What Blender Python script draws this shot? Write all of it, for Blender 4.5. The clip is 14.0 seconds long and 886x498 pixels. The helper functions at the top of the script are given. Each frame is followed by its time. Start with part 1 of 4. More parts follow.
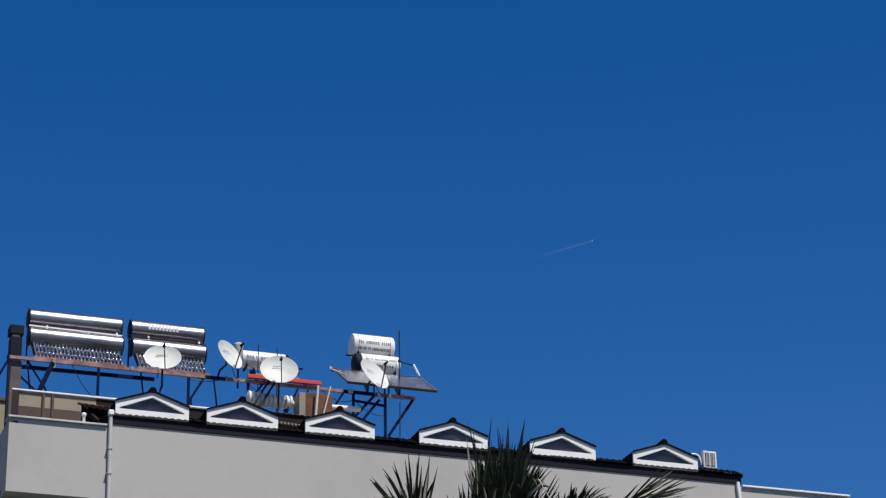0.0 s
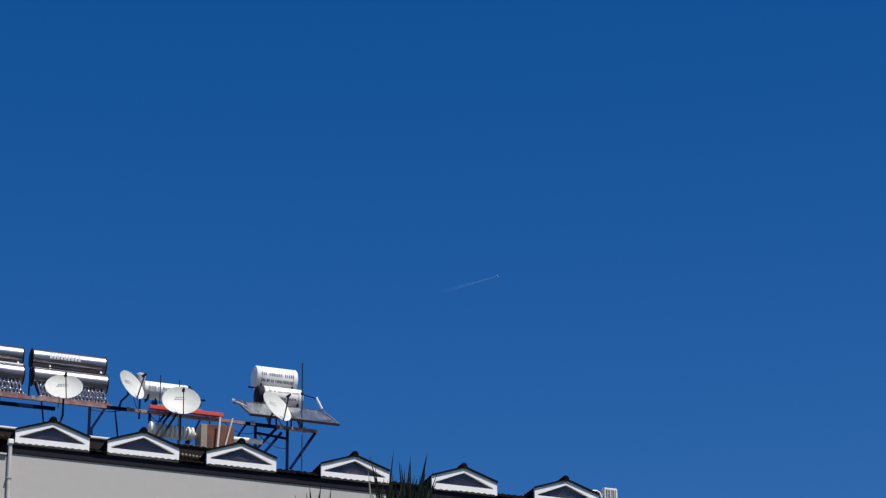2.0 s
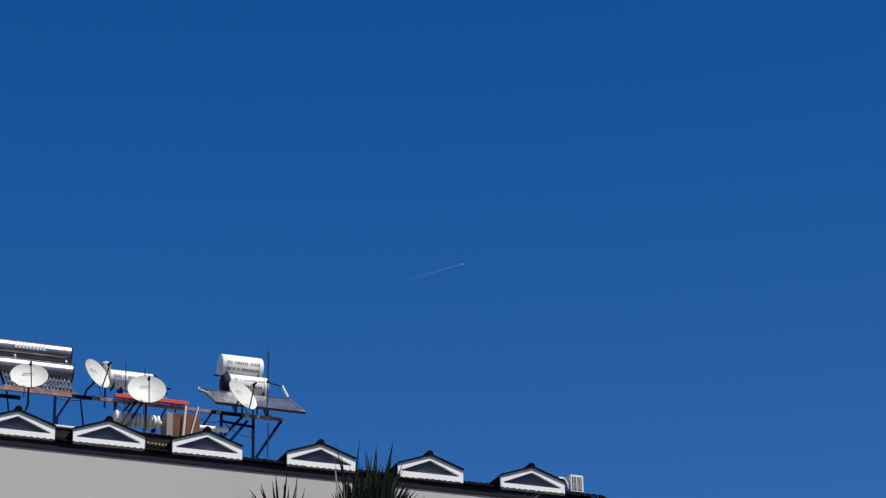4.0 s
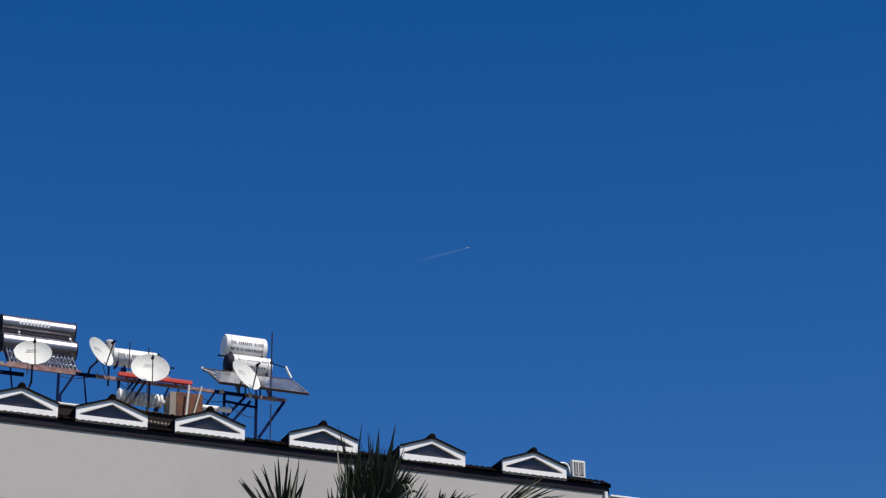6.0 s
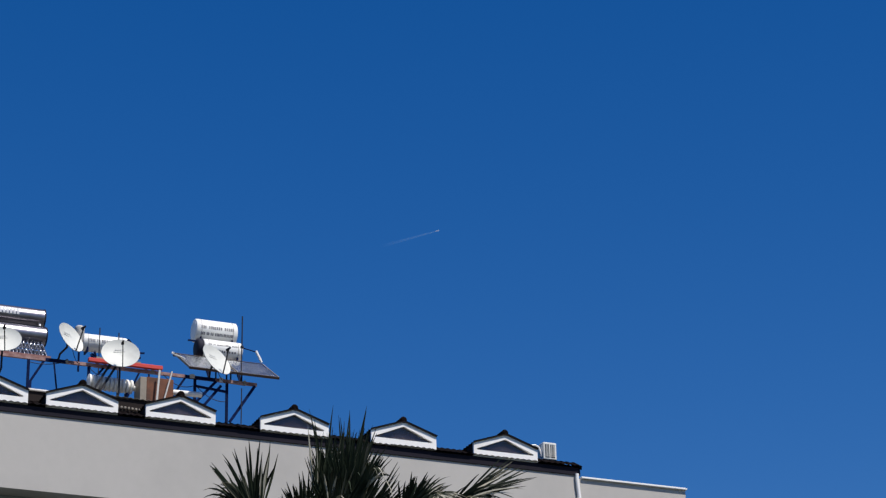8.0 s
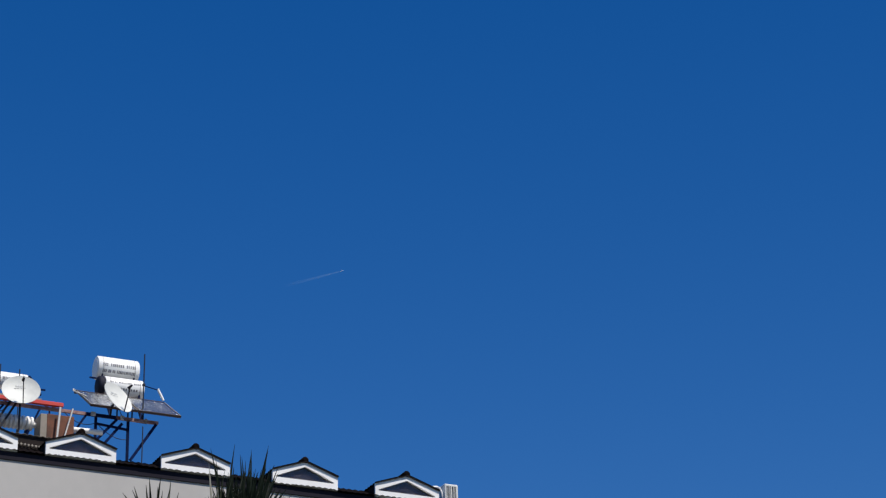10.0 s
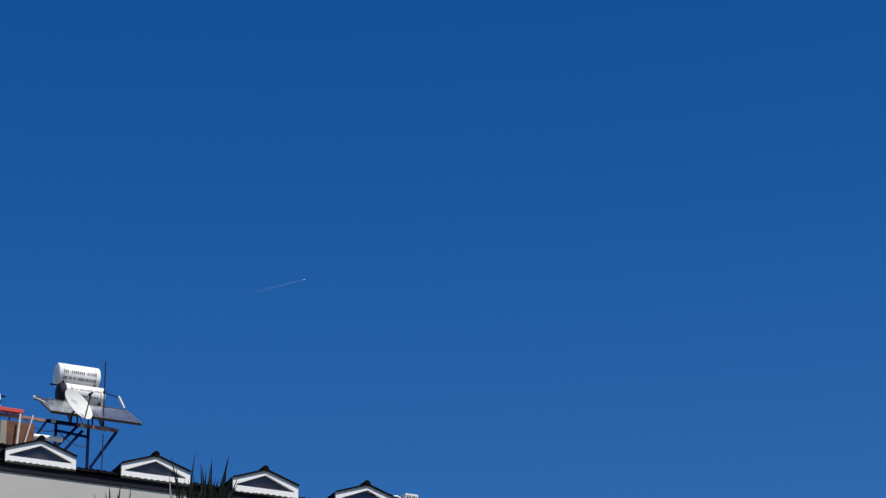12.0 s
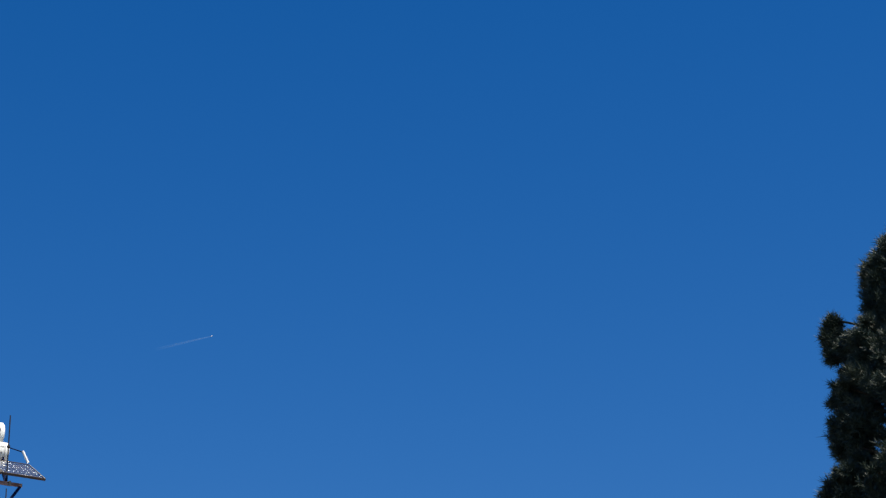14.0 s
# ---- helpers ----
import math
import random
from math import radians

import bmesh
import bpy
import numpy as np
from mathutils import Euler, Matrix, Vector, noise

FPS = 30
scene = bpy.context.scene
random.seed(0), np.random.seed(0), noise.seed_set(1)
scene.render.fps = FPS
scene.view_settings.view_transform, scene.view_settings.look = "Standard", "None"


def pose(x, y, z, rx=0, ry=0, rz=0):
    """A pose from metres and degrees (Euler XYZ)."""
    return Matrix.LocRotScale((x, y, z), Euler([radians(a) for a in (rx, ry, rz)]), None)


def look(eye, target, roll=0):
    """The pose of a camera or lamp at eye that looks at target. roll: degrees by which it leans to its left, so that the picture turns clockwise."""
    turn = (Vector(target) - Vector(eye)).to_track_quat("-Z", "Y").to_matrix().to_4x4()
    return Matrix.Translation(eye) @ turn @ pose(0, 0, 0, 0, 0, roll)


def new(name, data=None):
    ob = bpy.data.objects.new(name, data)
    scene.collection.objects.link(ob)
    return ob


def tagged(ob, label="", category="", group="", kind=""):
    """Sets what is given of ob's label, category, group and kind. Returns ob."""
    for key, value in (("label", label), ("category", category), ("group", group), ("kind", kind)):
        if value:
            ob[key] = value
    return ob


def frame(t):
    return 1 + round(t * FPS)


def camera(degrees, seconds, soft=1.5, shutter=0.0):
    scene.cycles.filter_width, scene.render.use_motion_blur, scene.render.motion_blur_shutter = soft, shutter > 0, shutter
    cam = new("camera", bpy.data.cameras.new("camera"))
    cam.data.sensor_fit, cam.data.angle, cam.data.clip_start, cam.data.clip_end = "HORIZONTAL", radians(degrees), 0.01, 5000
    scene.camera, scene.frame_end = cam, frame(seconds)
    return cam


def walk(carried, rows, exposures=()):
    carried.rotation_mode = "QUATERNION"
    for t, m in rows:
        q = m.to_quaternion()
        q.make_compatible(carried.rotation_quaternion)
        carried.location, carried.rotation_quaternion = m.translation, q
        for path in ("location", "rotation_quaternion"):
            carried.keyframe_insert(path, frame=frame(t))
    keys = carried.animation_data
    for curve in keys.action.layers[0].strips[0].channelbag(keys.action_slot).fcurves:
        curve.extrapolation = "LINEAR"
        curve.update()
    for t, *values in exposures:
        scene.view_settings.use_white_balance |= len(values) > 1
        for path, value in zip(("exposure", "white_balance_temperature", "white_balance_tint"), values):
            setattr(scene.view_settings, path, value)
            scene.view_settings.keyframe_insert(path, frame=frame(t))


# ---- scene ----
# The camera stands on the ground far in front of the building and turns by hand.
cam = camera(20.06, 14.0, soft=1.3)
# seconds, heading from the facade's normal, upward tilt, lean (degrees)
TURNS = [
    (0.0, 19.417, 23.207, -0.922), (0.5, 19.600, 23.209, -0.839), (1.0, 20.897, 23.693, -0.925),
    (1.5, 21.092, 23.949, -0.956), (2.0, 21.800, 23.948, -0.971), (2.5, 21.497, 23.975, -1.291),
    (3.0, 22.226, 23.776, -0.906), (3.2, 22.553, 23.880, -1.294), (5.3, 22.651, 23.240, -1.413),
    (5.5, 22.552, 23.545, -1.197), (6.0, 22.514, 23.272, -0.534), (6.5, 22.911, 22.316, -1.248),
    (7.0, 23.226, 22.584, -0.991), (7.5, 22.810, 22.348, -0.689), (8.0, 23.259, 22.876, -1.211),
    (8.5, 24.115, 23.393, -1.055), (9.0, 24.506, 23.254, -1.210), (9.2, 25.120, 23.596, -1.056),
    (11.3, 26.127, 23.783, -1.582), (11.5, 26.424, 23.773, -1.442), (12.0, 26.598, 23.962, -1.249),
    (12.5, 27.543, 23.779, -1.593), (13.0, 27.617, 24.573, -1.088), (13.5, 28.278, 24.931, -1.499),
    (14.0, 28.911, 25.266, -1.351),
]
EXPOSURES = [(0.0, 0.01, 6500, 10), (3.0, 0.01, 6500, 10), (5.5, -0.01, 6700, 12), (6.5, 0.07, 6550, 10), (9.0, 0.08, 6500, 10), (11.5, 0.06, 6500, 10), (12.5, 0.05, 6500, 10),
             (13.0, 0.07, 6500, 10), (13.5, 0.26, 6650, 9), (14.0, 0.42, 6900, 6)]
walk(cam, [(t, pose(0, 0, 1.6, 90 + tilt, 0, -heading) @ pose(0, 0, 0, 0, 0, lean)) for t, heading, tilt, lean in TURNS], EXPOSURES)

# ---- sky and sun ----
SUN_AZ, SUN_EL = 160.0, 59.0            # azimuth clockwise from +y
world = bpy.data.worlds.new("sky")
scene.world = world
world.use_nodes = True
wn, wl = world.node_tree.nodes, world.node_tree.links
sky = wn.new("ShaderNodeTexSky")
sky.sky_type, sky.sun_disc = "NISHITA", False
sky.sun_elevation, sky.sun_rotation = radians(SUN_EL), radians(SUN_AZ)
sky.altitude, sky.air_density, sky.dust_density, sky.ozone_density = 100, 1.0, 0.2, 3.0
hue = wn.new("ShaderNodeHueSaturation")
hue.inputs["Saturation"].default_value, hue.inputs["Hue"].default_value = 1.42, 0.5128
wl.new(sky.outputs[0], hue.inputs["Color"])
wl.new(hue.outputs[0], wn["Background"].inputs[0])
wn["Background"].inputs[1].default_value = 0.0915
sun = new("sun", bpy.data.lights.new("sun", "SUN"))
sun.data.energy, sun.data.angle, sun.data.color = 4.9, radians(0.5), (1.0, 0.94, 0.86)
sun.matrix_world = look((0, 0, 60), (-math.sin(radians(SUN_AZ)) * math.cos(radians(SUN_EL)),
                                     -math.cos(radians(SUN_AZ)) * math.cos(radians(SUN_EL)), 60 - math.sin(radians(SUN_EL))))


# ---- materials ----
def material(name, color, rough=0.6, metal=0.0, vary=0.12, fine=30.0, coarse=1.5, bump=0.1, other=None, other_at=0.62, per_object=0.0,
             stretch=(1, 1, 1), spec=0.5):
    """A surface with fine grain, coarse stains towards the colour other, and relief."""
    m = bpy.data.materials.new(name)
    m.use_nodes = True
    n, l = m.node_tree.nodes, m.node_tree.links
    b = n["Principled BSDF"]
    b.inputs["Roughness"].default_value, b.inputs["Metallic"].default_value = rough, metal
    b.inputs["Specular IOR Level"].default_value = spec
    at = n.new("ShaderNodeTexCoord")
    mp = n.new("ShaderNodeMapping")
    mp.inputs["Scale"].default_value = stretch
    l.new(at.outputs["Object"], mp.inputs[0])
    grain, stain = n.new("ShaderNodeTexNoise"), n.new("ShaderNodeTexNoise")
    for tex, scale, detail in ((grain, fine, 6), (stain, coarse, 5)):
        tex.inputs["Scale"].default_value, tex.inputs["Detail"].default_value = scale, detail
        l.new(mp.outputs[0], tex.inputs["Vector"])
    ramp = n.new("ShaderNodeValToRGB")
    ramp.color_ramp.elements[0].position, ramp.color_ramp.elements[1].position = other_at - 0.14, other_at + 0.14
    l.new(stain.outputs["Fac"], ramp.inputs[0])
    mix = n.new("ShaderNodeMix")
    mix.data_type = "RGBA"
    mix.inputs["A"].default_value = (*color, 1)
    mix.inputs["B"].default_value = (*(other or tuple(c * 0.8 for c in color)), 1)
    l.new(ramp.outputs[0], mix.inputs["Factor"])
    val = n.new("ShaderNodeMapRange")
    val.inputs["To Min"].default_value, val.inputs["To Max"].default_value = 1 - vary, 1 + vary
    l.new(grain.outputs["Fac"], val.inputs["Value"])
    hsv = n.new("ShaderNodeHueSaturation")
    l.new(mix.outputs["Result"], hsv.inputs["Color"])
    if per_object:
        info, add = n.new("ShaderNodeObjectInfo"), n.new("ShaderNodeMath")
        rnd = n.new("ShaderNodeMapRange")
        rnd.inputs["To Min"].default_value, rnd.inputs["To Max"].default_value = 1 - per_object, 1 + per_object
        l.new(info.outputs["Random"], rnd.inputs["Value"])
        add.operation = "MULTIPLY"
        l.new(val.outputs[0], add.inputs[0])
        l.new(rnd.outputs[0], add.inputs[1])
        l.new(add.outputs[0], hsv.inputs["Value"])
    else:
        l.new(val.outputs[0], hsv.inputs["Value"])
    l.new(hsv.outputs[0], b.inputs["Base Color"])
    if bump:
        bp = n.new("ShaderNodeBump")
        bp.inputs["Strength"].default_value, bp.inputs["Distance"].default_value = bump, 0.02
        l.new(grain.outputs["Fac"], bp.inputs["Height"])
        l.new(bp.outputs[0], b.inputs["Normal"])
    return m


PLASTER = material("grey_plaster", (0.435, 0.418, 0.393), 0.9, vary=0.045, fine=6, coarse=0.7, bump=0.04, other=(0.395, 0.38, 0.358), other_at=0.6, stretch=(1, 1, 0.8))
# Darker blue-grey copy of the wall plaster, with the band's shade in its colour
SHADED_PLASTER = material("shaded_plaster", (0.27, 0.30, 0.31), 0.9, vary=0.05, fine=18, coarse=0.6, bump=0.15, other=(0.20, 0.23, 0.245))
CREAM = material("cream_plaster", (0.30, 0.26, 0.19), 0.9, vary=0.06, fine=14, coarse=1.2, other=(0.25, 0.215, 0.155))
BROWN = material("dull_brown", (0.075, 0.046, 0.033), 0.75, vary=0.12, fine=16, coarse=2, other=(0.05, 0.032, 0.024))
WHITE = material("white_paint", (0.80, 0.79, 0.77), 0.5, vary=0.03, fine=25, coarse=2.5, bump=0.05, other=(0.72, 0.70, 0.66), other_at=0.66)
COPING = material("pale_coping", (0.50, 0.49, 0.47), 0.55, vary=0.06, fine=20, coarse=2, other=(0.36, 0.35, 0.33))
SHEET = material("red_brown_roof_sheet", (0.007, 0.0045, 0.0042), 0.95, spec=0.05, vary=0.25, fine=20, coarse=2.2, bump=0.25, other=(0.0055, 0.005, 0.005), per_object=0.25)
TIMBER = material("dark_timber", (0.016, 0.011, 0.010), 0.85, spec=0.2, vary=0.2, fine=12, coarse=2, stretch=(0.2, 1, 1))
CONCRETE = material("concrete", (0.30, 0.28, 0.26), 0.9, vary=0.12, fine=12, coarse=1.2, bump=0.3, other=(0.2, 0.18, 0.17))
PIER = material("stained_render", (0.11, 0.09, 0.09), 0.9, vary=0.15, fine=12, coarse=2.5, bump=0.3, other=(0.06, 0.05, 0.05))
STEEL = material("stainless_steel", (0.40, 0.40, 0.41), 0.25, 1.0, vary=0.10, fine=7, coarse=2.5, bump=0.16, other=(0.24, 0.24, 0.26), stretch=(0.5, 1, 1))
BACKSHEET = material("dull_reflector_sheet", (0.52, 0.54, 0.60), 0.5, 0.8, vary=0.2, fine=14, coarse=3, bump=0.2, other=(0.30, 0.32, 0.38))
TANKSTEEL = material("polished_tank_steel", (0.25, 0.24, 0.265), 0.35, 1.0, vary=0.25, fine=9, coarse=3, bump=0.30, other=(0.14, 0.135, 0.165), stretch=(0.5, 1, 1))
STEELCAP = material("dark_tank_cap", (0.014, 0.015, 0.028), 0.7, spec=0.2, vary=0.1, fine=30)
TUBE = material("dark_vacuum_glass", (0.13, 0.14, 0.18), 0.30, 0.6, vary=0.15, fine=30, bump=0.0, per_object=0.35)
BLUE = material("blue_steel_paint", (0.0022, 0.009, 0.048), 0.6, spec=0.05, vary=0.25, fine=14, coarse=4, bump=0.15, other=(0.006, 0.012, 0.042), per_object=0.2)
NAVY = material("dark_navy_paint", (0.005, 0.007, 0.018), 0.7, spec=0.15, vary=0.2, fine=10, coarse=3, other=(0.010, 0.010, 0.016))
# Fascia board, near black to make the shadow band below the eaves darker
FASCIA = material("eaves_shade_fascia", (0.013, 0.0115, 0.019), 0.85, spec=0.15, vary=0.12, fine=9, coarse=1.4, bump=0.1, other=(0.020, 0.017, 0.025), stretch=(0.3, 1, 1))
CHROME = material("bright_clip_steel", (0.75, 0.75, 0.76), 0.16, 1.0, vary=0.05, fine=20, bump=0.05)
PRIMER = material("red_primer", (0.17, 0.068, 0.06), 0.7, vary=0.2, fine=14, coarse=3.5, bump=0.2, other=(0.33, 0.215, 0.205), other_at=0.52)
RED = material("red_paint", (0.55, 0.045, 0.03), 0.5, vary=0.12, fine=12, coarse=3, other=(0.42, 0.05, 0.035))
DISH = material("dish_white", (0.59, 0.60, 0.56), 0.55, vary=0.04, fine=16, coarse=3, bump=0.03, other=(0.50, 0.505, 0.47))
DISHMARK = material("dish_print_grey", (0.43, 0.44, 0.43), 0.6, vary=0.1)
DARKMETAL = material("dark_metal", (0.012, 0.012, 0.018), 0.6, 0.0, spec=0.3, vary=0.2, fine=20)
TANKWHITE = material("white_enamel", (0.80, 0.80, 0.77), 0.38, vary=0.03, fine=16, coarse=2, bump=0.03, other=(0.70, 0.69, 0.64), other_at=0.68)
PRINT = material("dark_print", (0.17, 0.17, 0.19), 0.7, vary=0.2)
PALEPRINT = material("pale_print", (0.62, 0.63, 0.66), 0.6, vary=0.1)
RUST = material("rusty_sheet", (0.15, 0.055, 0.028), 0.85, vary=0.25, fine=14, coarse=3, bump=0.3, other=(0.075, 0.035, 0.022), other_at=0.52)
GREYSHEET = material("weathered_grey_sheet", (0.25, 0.22, 0.18), 0.8, vary=0.15, fine=14, coarse=3, bump=0.2)
RIB = material("white_plastic_duct", (0.76, 0.75, 0.72), 0.6, vary=0.06, fine=18, coarse=3)
PLASTIC = material("pale_plastic", (0.50, 0.49, 0.46), 0.5, vary=0.05, fine=18, coarse=3)
ACWHITE = material("air_conditioner_white", (0.70, 0.70, 0.66), 0.5, vary=0.04, fine=18, coarse=3)
GRILLE = material("dark_grille", (0.06, 0.065, 0.07), 0.6, vary=0.1)
ABSORBER = material("collector_absorber", (0.075, 0.078, 0.088), 0.5, 0.0, vary=0.2, fine=12, coarse=3)
# Added backing behind panes; its brown cancels blue skylight so the glass looks grey
BACKING = material("pane_backing", (0.105, 0.076, 0.070), 0.9, vary=0.25, fine=9, coarse=3, other=(0.17, 0.13, 0.12), other_at=0.62)
BARK = material("palm_bark", (0.16, 0.115, 0.075), 0.95, vary=0.3, fine=9, coarse=2, bump=0.5, stretch=(1, 1, 3))
def frond_material(name, green, pale, share):
    """Leaf blades of which a share, blade by blade, is bleached and dry."""
    m = material(name, green, 0.55, vary=0.3, fine=8, coarse=1.6, bump=0.05, other=tuple(c * 1.7 for c in green), other_at=0.6, per_object=0.4, spec=0.1)
    n, l = m.node_tree.nodes, m.node_tree.links
    b = n["Principled BSDF"]
    base = b.inputs["Base Color"].links[0].from_socket
    geo, pick, mix = n.new("ShaderNodeNewGeometry"), n.new("ShaderNodeMapRange"), n.new("ShaderNodeMix")
    pick.inputs["From Min"].default_value, pick.inputs["From Max"].default_value = 1 - share - 0.04, 1 - share + 0.04
    l.new(geo.outputs["Random Per Island"], pick.inputs["Value"])
    mix.data_type = "RGBA"
    l.new(pick.outputs[0], mix.inputs["Factor"])
    l.new(base, mix.inputs["A"])
    mix.inputs["B"].default_value = (*pale, 1)
    l.new(mix.outputs["Result"], b.inputs["Base Color"])
    return m


PALM = frond_material("palm_leaf", (0.016, 0.023, 0.014), (0.17, 0.165, 0.12), 0.05)
DRYPALM = frond_material("dry_palm_leaf", (0.020, 0.026, 0.015), (0.36, 0.345, 0.28), 0.40)
PETIOLE = material("palm_stalk", (0.09, 0.085, 0.045), 0.5, vary=0.2, fine=10)
PINEBARK = material("pine_bark", (0.075, 0.055, 0.045), 0.95, vary=0.3, fine=10, coarse=2, bump=0.5)
NEEDLE = material("pine_needles", (0.020, 0.037, 0.027), 0.5, vary=0.3, fine=5, coarse=1.1, bump=0.0, other=(0.050, 0.066, 0.046), other_at=0.6)
EARTH = material("dark_ground", (0.075, 0.07, 0.06), 0.95, vary=0.15, fine=0.8, coarse=0.03, bump=0.2, other=(0.04, 0.05, 0.028), other_at=0.5)
PLANE = material("aircraft_white", (0.8, 0.8, 0.8), 0.4, vary=0.02)


def glass_material(name, tint, rough):
    m = bpy.data.materials.new(name)
    m.use_nodes = True
    n, l = m.node_tree.nodes, m.node_tree.links
    b = n["Principled BSDF"]
    b.inputs["Base Color"].default_value = (*tint, 1)
    b.inputs["Transmission Weight"].default_value = 1.0
    b.inputs["IOR"].default_value = 1.45
    dirt = n.new("ShaderNodeTexNoise")
    dirt.inputs["Scale"].default_value, dirt.inputs["Detail"].default_value = 5.0, 6
    span = n.new("ShaderNodeMapRange")
    span.inputs["To Min"].default_value, span.inputs["To Max"].default_value = rough * 0.4, rough * 1.6
    l.new(dirt.outputs["Fac"], span.inputs["Value"])
    l.new(span.outputs[0], b.inputs["Roughness"])
    return m


GLASS = glass_material("window_glass", (0.80, 0.79, 0.80), 0.10)
COVER = glass_material("collector_glass", (0.86, 0.90, 0.92), 0.16)


def trail_material():
    m = bpy.data.materials.new("ice_vapour")
    m.use_nodes = True
    n, l = m.node_tree.nodes, m.node_tree.links
    b = n["Principled BSDF"]
    b.inputs["Base Color"].default_value, b.inputs["Roughness"].default_value = (0.62, 0.82, 0.95, 1), 1.0
    at, sep = n.new("ShaderNodeTexCoord"), n.new("ShaderNodeSeparateXYZ")
    l.new(at.outputs["Object"], sep.inputs[0])
    fade = n.new("ShaderNodeMapRange")           # thins out towards its tail, along the object's x
    fade.inputs["From Min"].default_value, fade.inputs["From Max"].default_value = -95.0, -2.0
    fade.inputs["To Min"].default_value, fade.inputs["To Max"].default_value = 0.0, 0.055
    l.new(sep.outputs["X"], fade.inputs["Value"])
    puff, mul = n.new("ShaderNodeTexNoise"), n.new("ShaderNodeMath")
    puff.inputs["Scale"].default_value = 0.12
    l.new(at.outputs["Object"], puff.inputs["Vector"])
    mul.operation = "MULTIPLY"
    l.new(fade.outputs[0], mul.inputs[0])
    l.new(puff.outputs["Fac"], mul.inputs[1])
    l.new(mul.outputs[0], b.inputs["Alpha"])
    return m


VAPOUR = trail_material()


# ---- mesh helpers ----
def mesh_object(name, bm, mat, smooth=False):
    me = bpy.data.meshes.new(name)
    bmesh.ops.recalc_face_normals(bm, faces=bm.faces)
    bm.to_mesh(me)
    bm.free()
    me.materials.append(mat)
    if smooth:
        me.polygons.foreach_set("use_smooth", [True] * len(me.polygons))
        me.set_sharp_from_angle(angle=radians(40))
    return new(name, me)


def part(name, bm, mat, parent, label="", smooth=False):
    ob = mesh_object(name, bm, mat, smooth)
    ob.parent = parent
    ob.matrix_parent_inverse = parent.matrix_world.inverted() if parent.type != "EMPTY" else Matrix.Translation(-parent.location)
    return tagged(ob, label)


def thing(name, x, y, z, label, category, group="", kind=""):
    ob = new(name)
    ob.location = (x, y, z)
    ob.empty_display_size = 0.2
    return tagged(ob, label, category, group, kind)


def box(x0, x1, y0, y1, z0, z1, bevel=0.0, bm=None):
    own = bmesh.new()
    bmesh.ops.create_cube(own, size=1, matrix=Matrix.LocRotScale(((x0 + x1) / 2, (y0 + y1) / 2, (z0 + z1) / 2), None, (x1 - x0, y1 - y0, z1 - z0)))
    if bevel:
        bmesh.ops.bevel(own, geom=own.edges[:], offset=bevel, segments=1, affect="EDGES")
    return join(own, bm)


def join(own, bm):
    if bm is None:
        return own
    me = bpy.data.meshes.new("tmp")
    own.to_mesh(me)
    own.free()
    bm.from_mesh(me)
    bpy.data.meshes.remove(me)
    return bm


def turn_to(a, b, up=(0, 0, 1)):
    """A frame at a whose x runs to b, z as near up as can be."""
    a, b, up = Vector(a), Vector(b), Vector(up)
    x = (b - a).normalized()
    if abs(x.dot(up)) > 0.99:
        up = Vector((0, 1, 0))
    y = up.cross(x).normalized()
    z = x.cross(y)
    m = Matrix((x, y, z)).transposed().to_4x4()
    m.translation = a
    return m


def bar(a, b, w, h, bevel=0.0, bm=None):
    """A rectangular section, w wide and h high, from a to b."""
    m, length = turn_to(a, b), (Vector(b) - Vector(a)).length
    own = box(0, length, -w / 2, w / 2, -h / 2, h / 2, bevel)
    own.transform(m)
    return join(own, bm)


def angle_iron(a, b, w, t=0.008, bm=None):
    """An L section from a to b."""
    m, length = turn_to(a, b), (Vector(b) - Vector(a)).length
    own = box(0, length, -w / 2, w / 2, -w / 2, -w / 2 + t)
    box(0, length, -w / 2, -w / 2 + t, -w / 2 + t, w / 2, bm=own)
    own.transform(m)
    return join(own, bm)


def lathe(a, b, profile, n=24, bm=None):
    """Rings of (distance from a, radius) round the line from a to b, closed at both ends."""
    m = turn_to(a, b)
    own = bmesh.new()
    rings = []
    for s, r in profile:
        rings.append([own.verts.new(m @ Vector((s, r * math.cos(2 * math.pi * k / n), r * math.sin(2 * math.pi * k / n)))) for k in range(n)])
    for p, q in zip(rings, rings[1:]):
        for k in range(n):
            own.faces.new((p[k], p[(k + 1) % n], q[(k + 1) % n], q[k]))
    own.faces.new(rings[0])
    own.faces.new(rings[-1])
    return join(own, bm)


def rod(a, b, r, n=8, bm=None):
    return lathe(a, b, [(0, r), ((Vector(b) - Vector(a)).length, r)], n, bm)


def pipe(points, r, n=8, bm=None):
    """A round pipe through points."""
    own = bmesh.new()
    rings = []
    pts = [Vector(p) for p in points]
    for i, p in enumerate(pts):
        d = (pts[min(i + 1, len(pts) - 1)] - pts[max(i - 1, 0)])
        m = turn_to(p, p + d)
        rings.append([own.verts.new(m @ Vector((0, r * math.cos(2 * math.pi * k / n), r * math.sin(2 * math.pi * k / n)))) for k in range(n)])
    for p, q in zip(rings, rings[1:]):
        for k in range(n):
            own.faces.new((p[k], p[(k + 1) % n], q[(k + 1) % n], q[k]))
    own.faces.new(rings[0])
    own.faces.new(rings[-1])
    return join(own, bm)


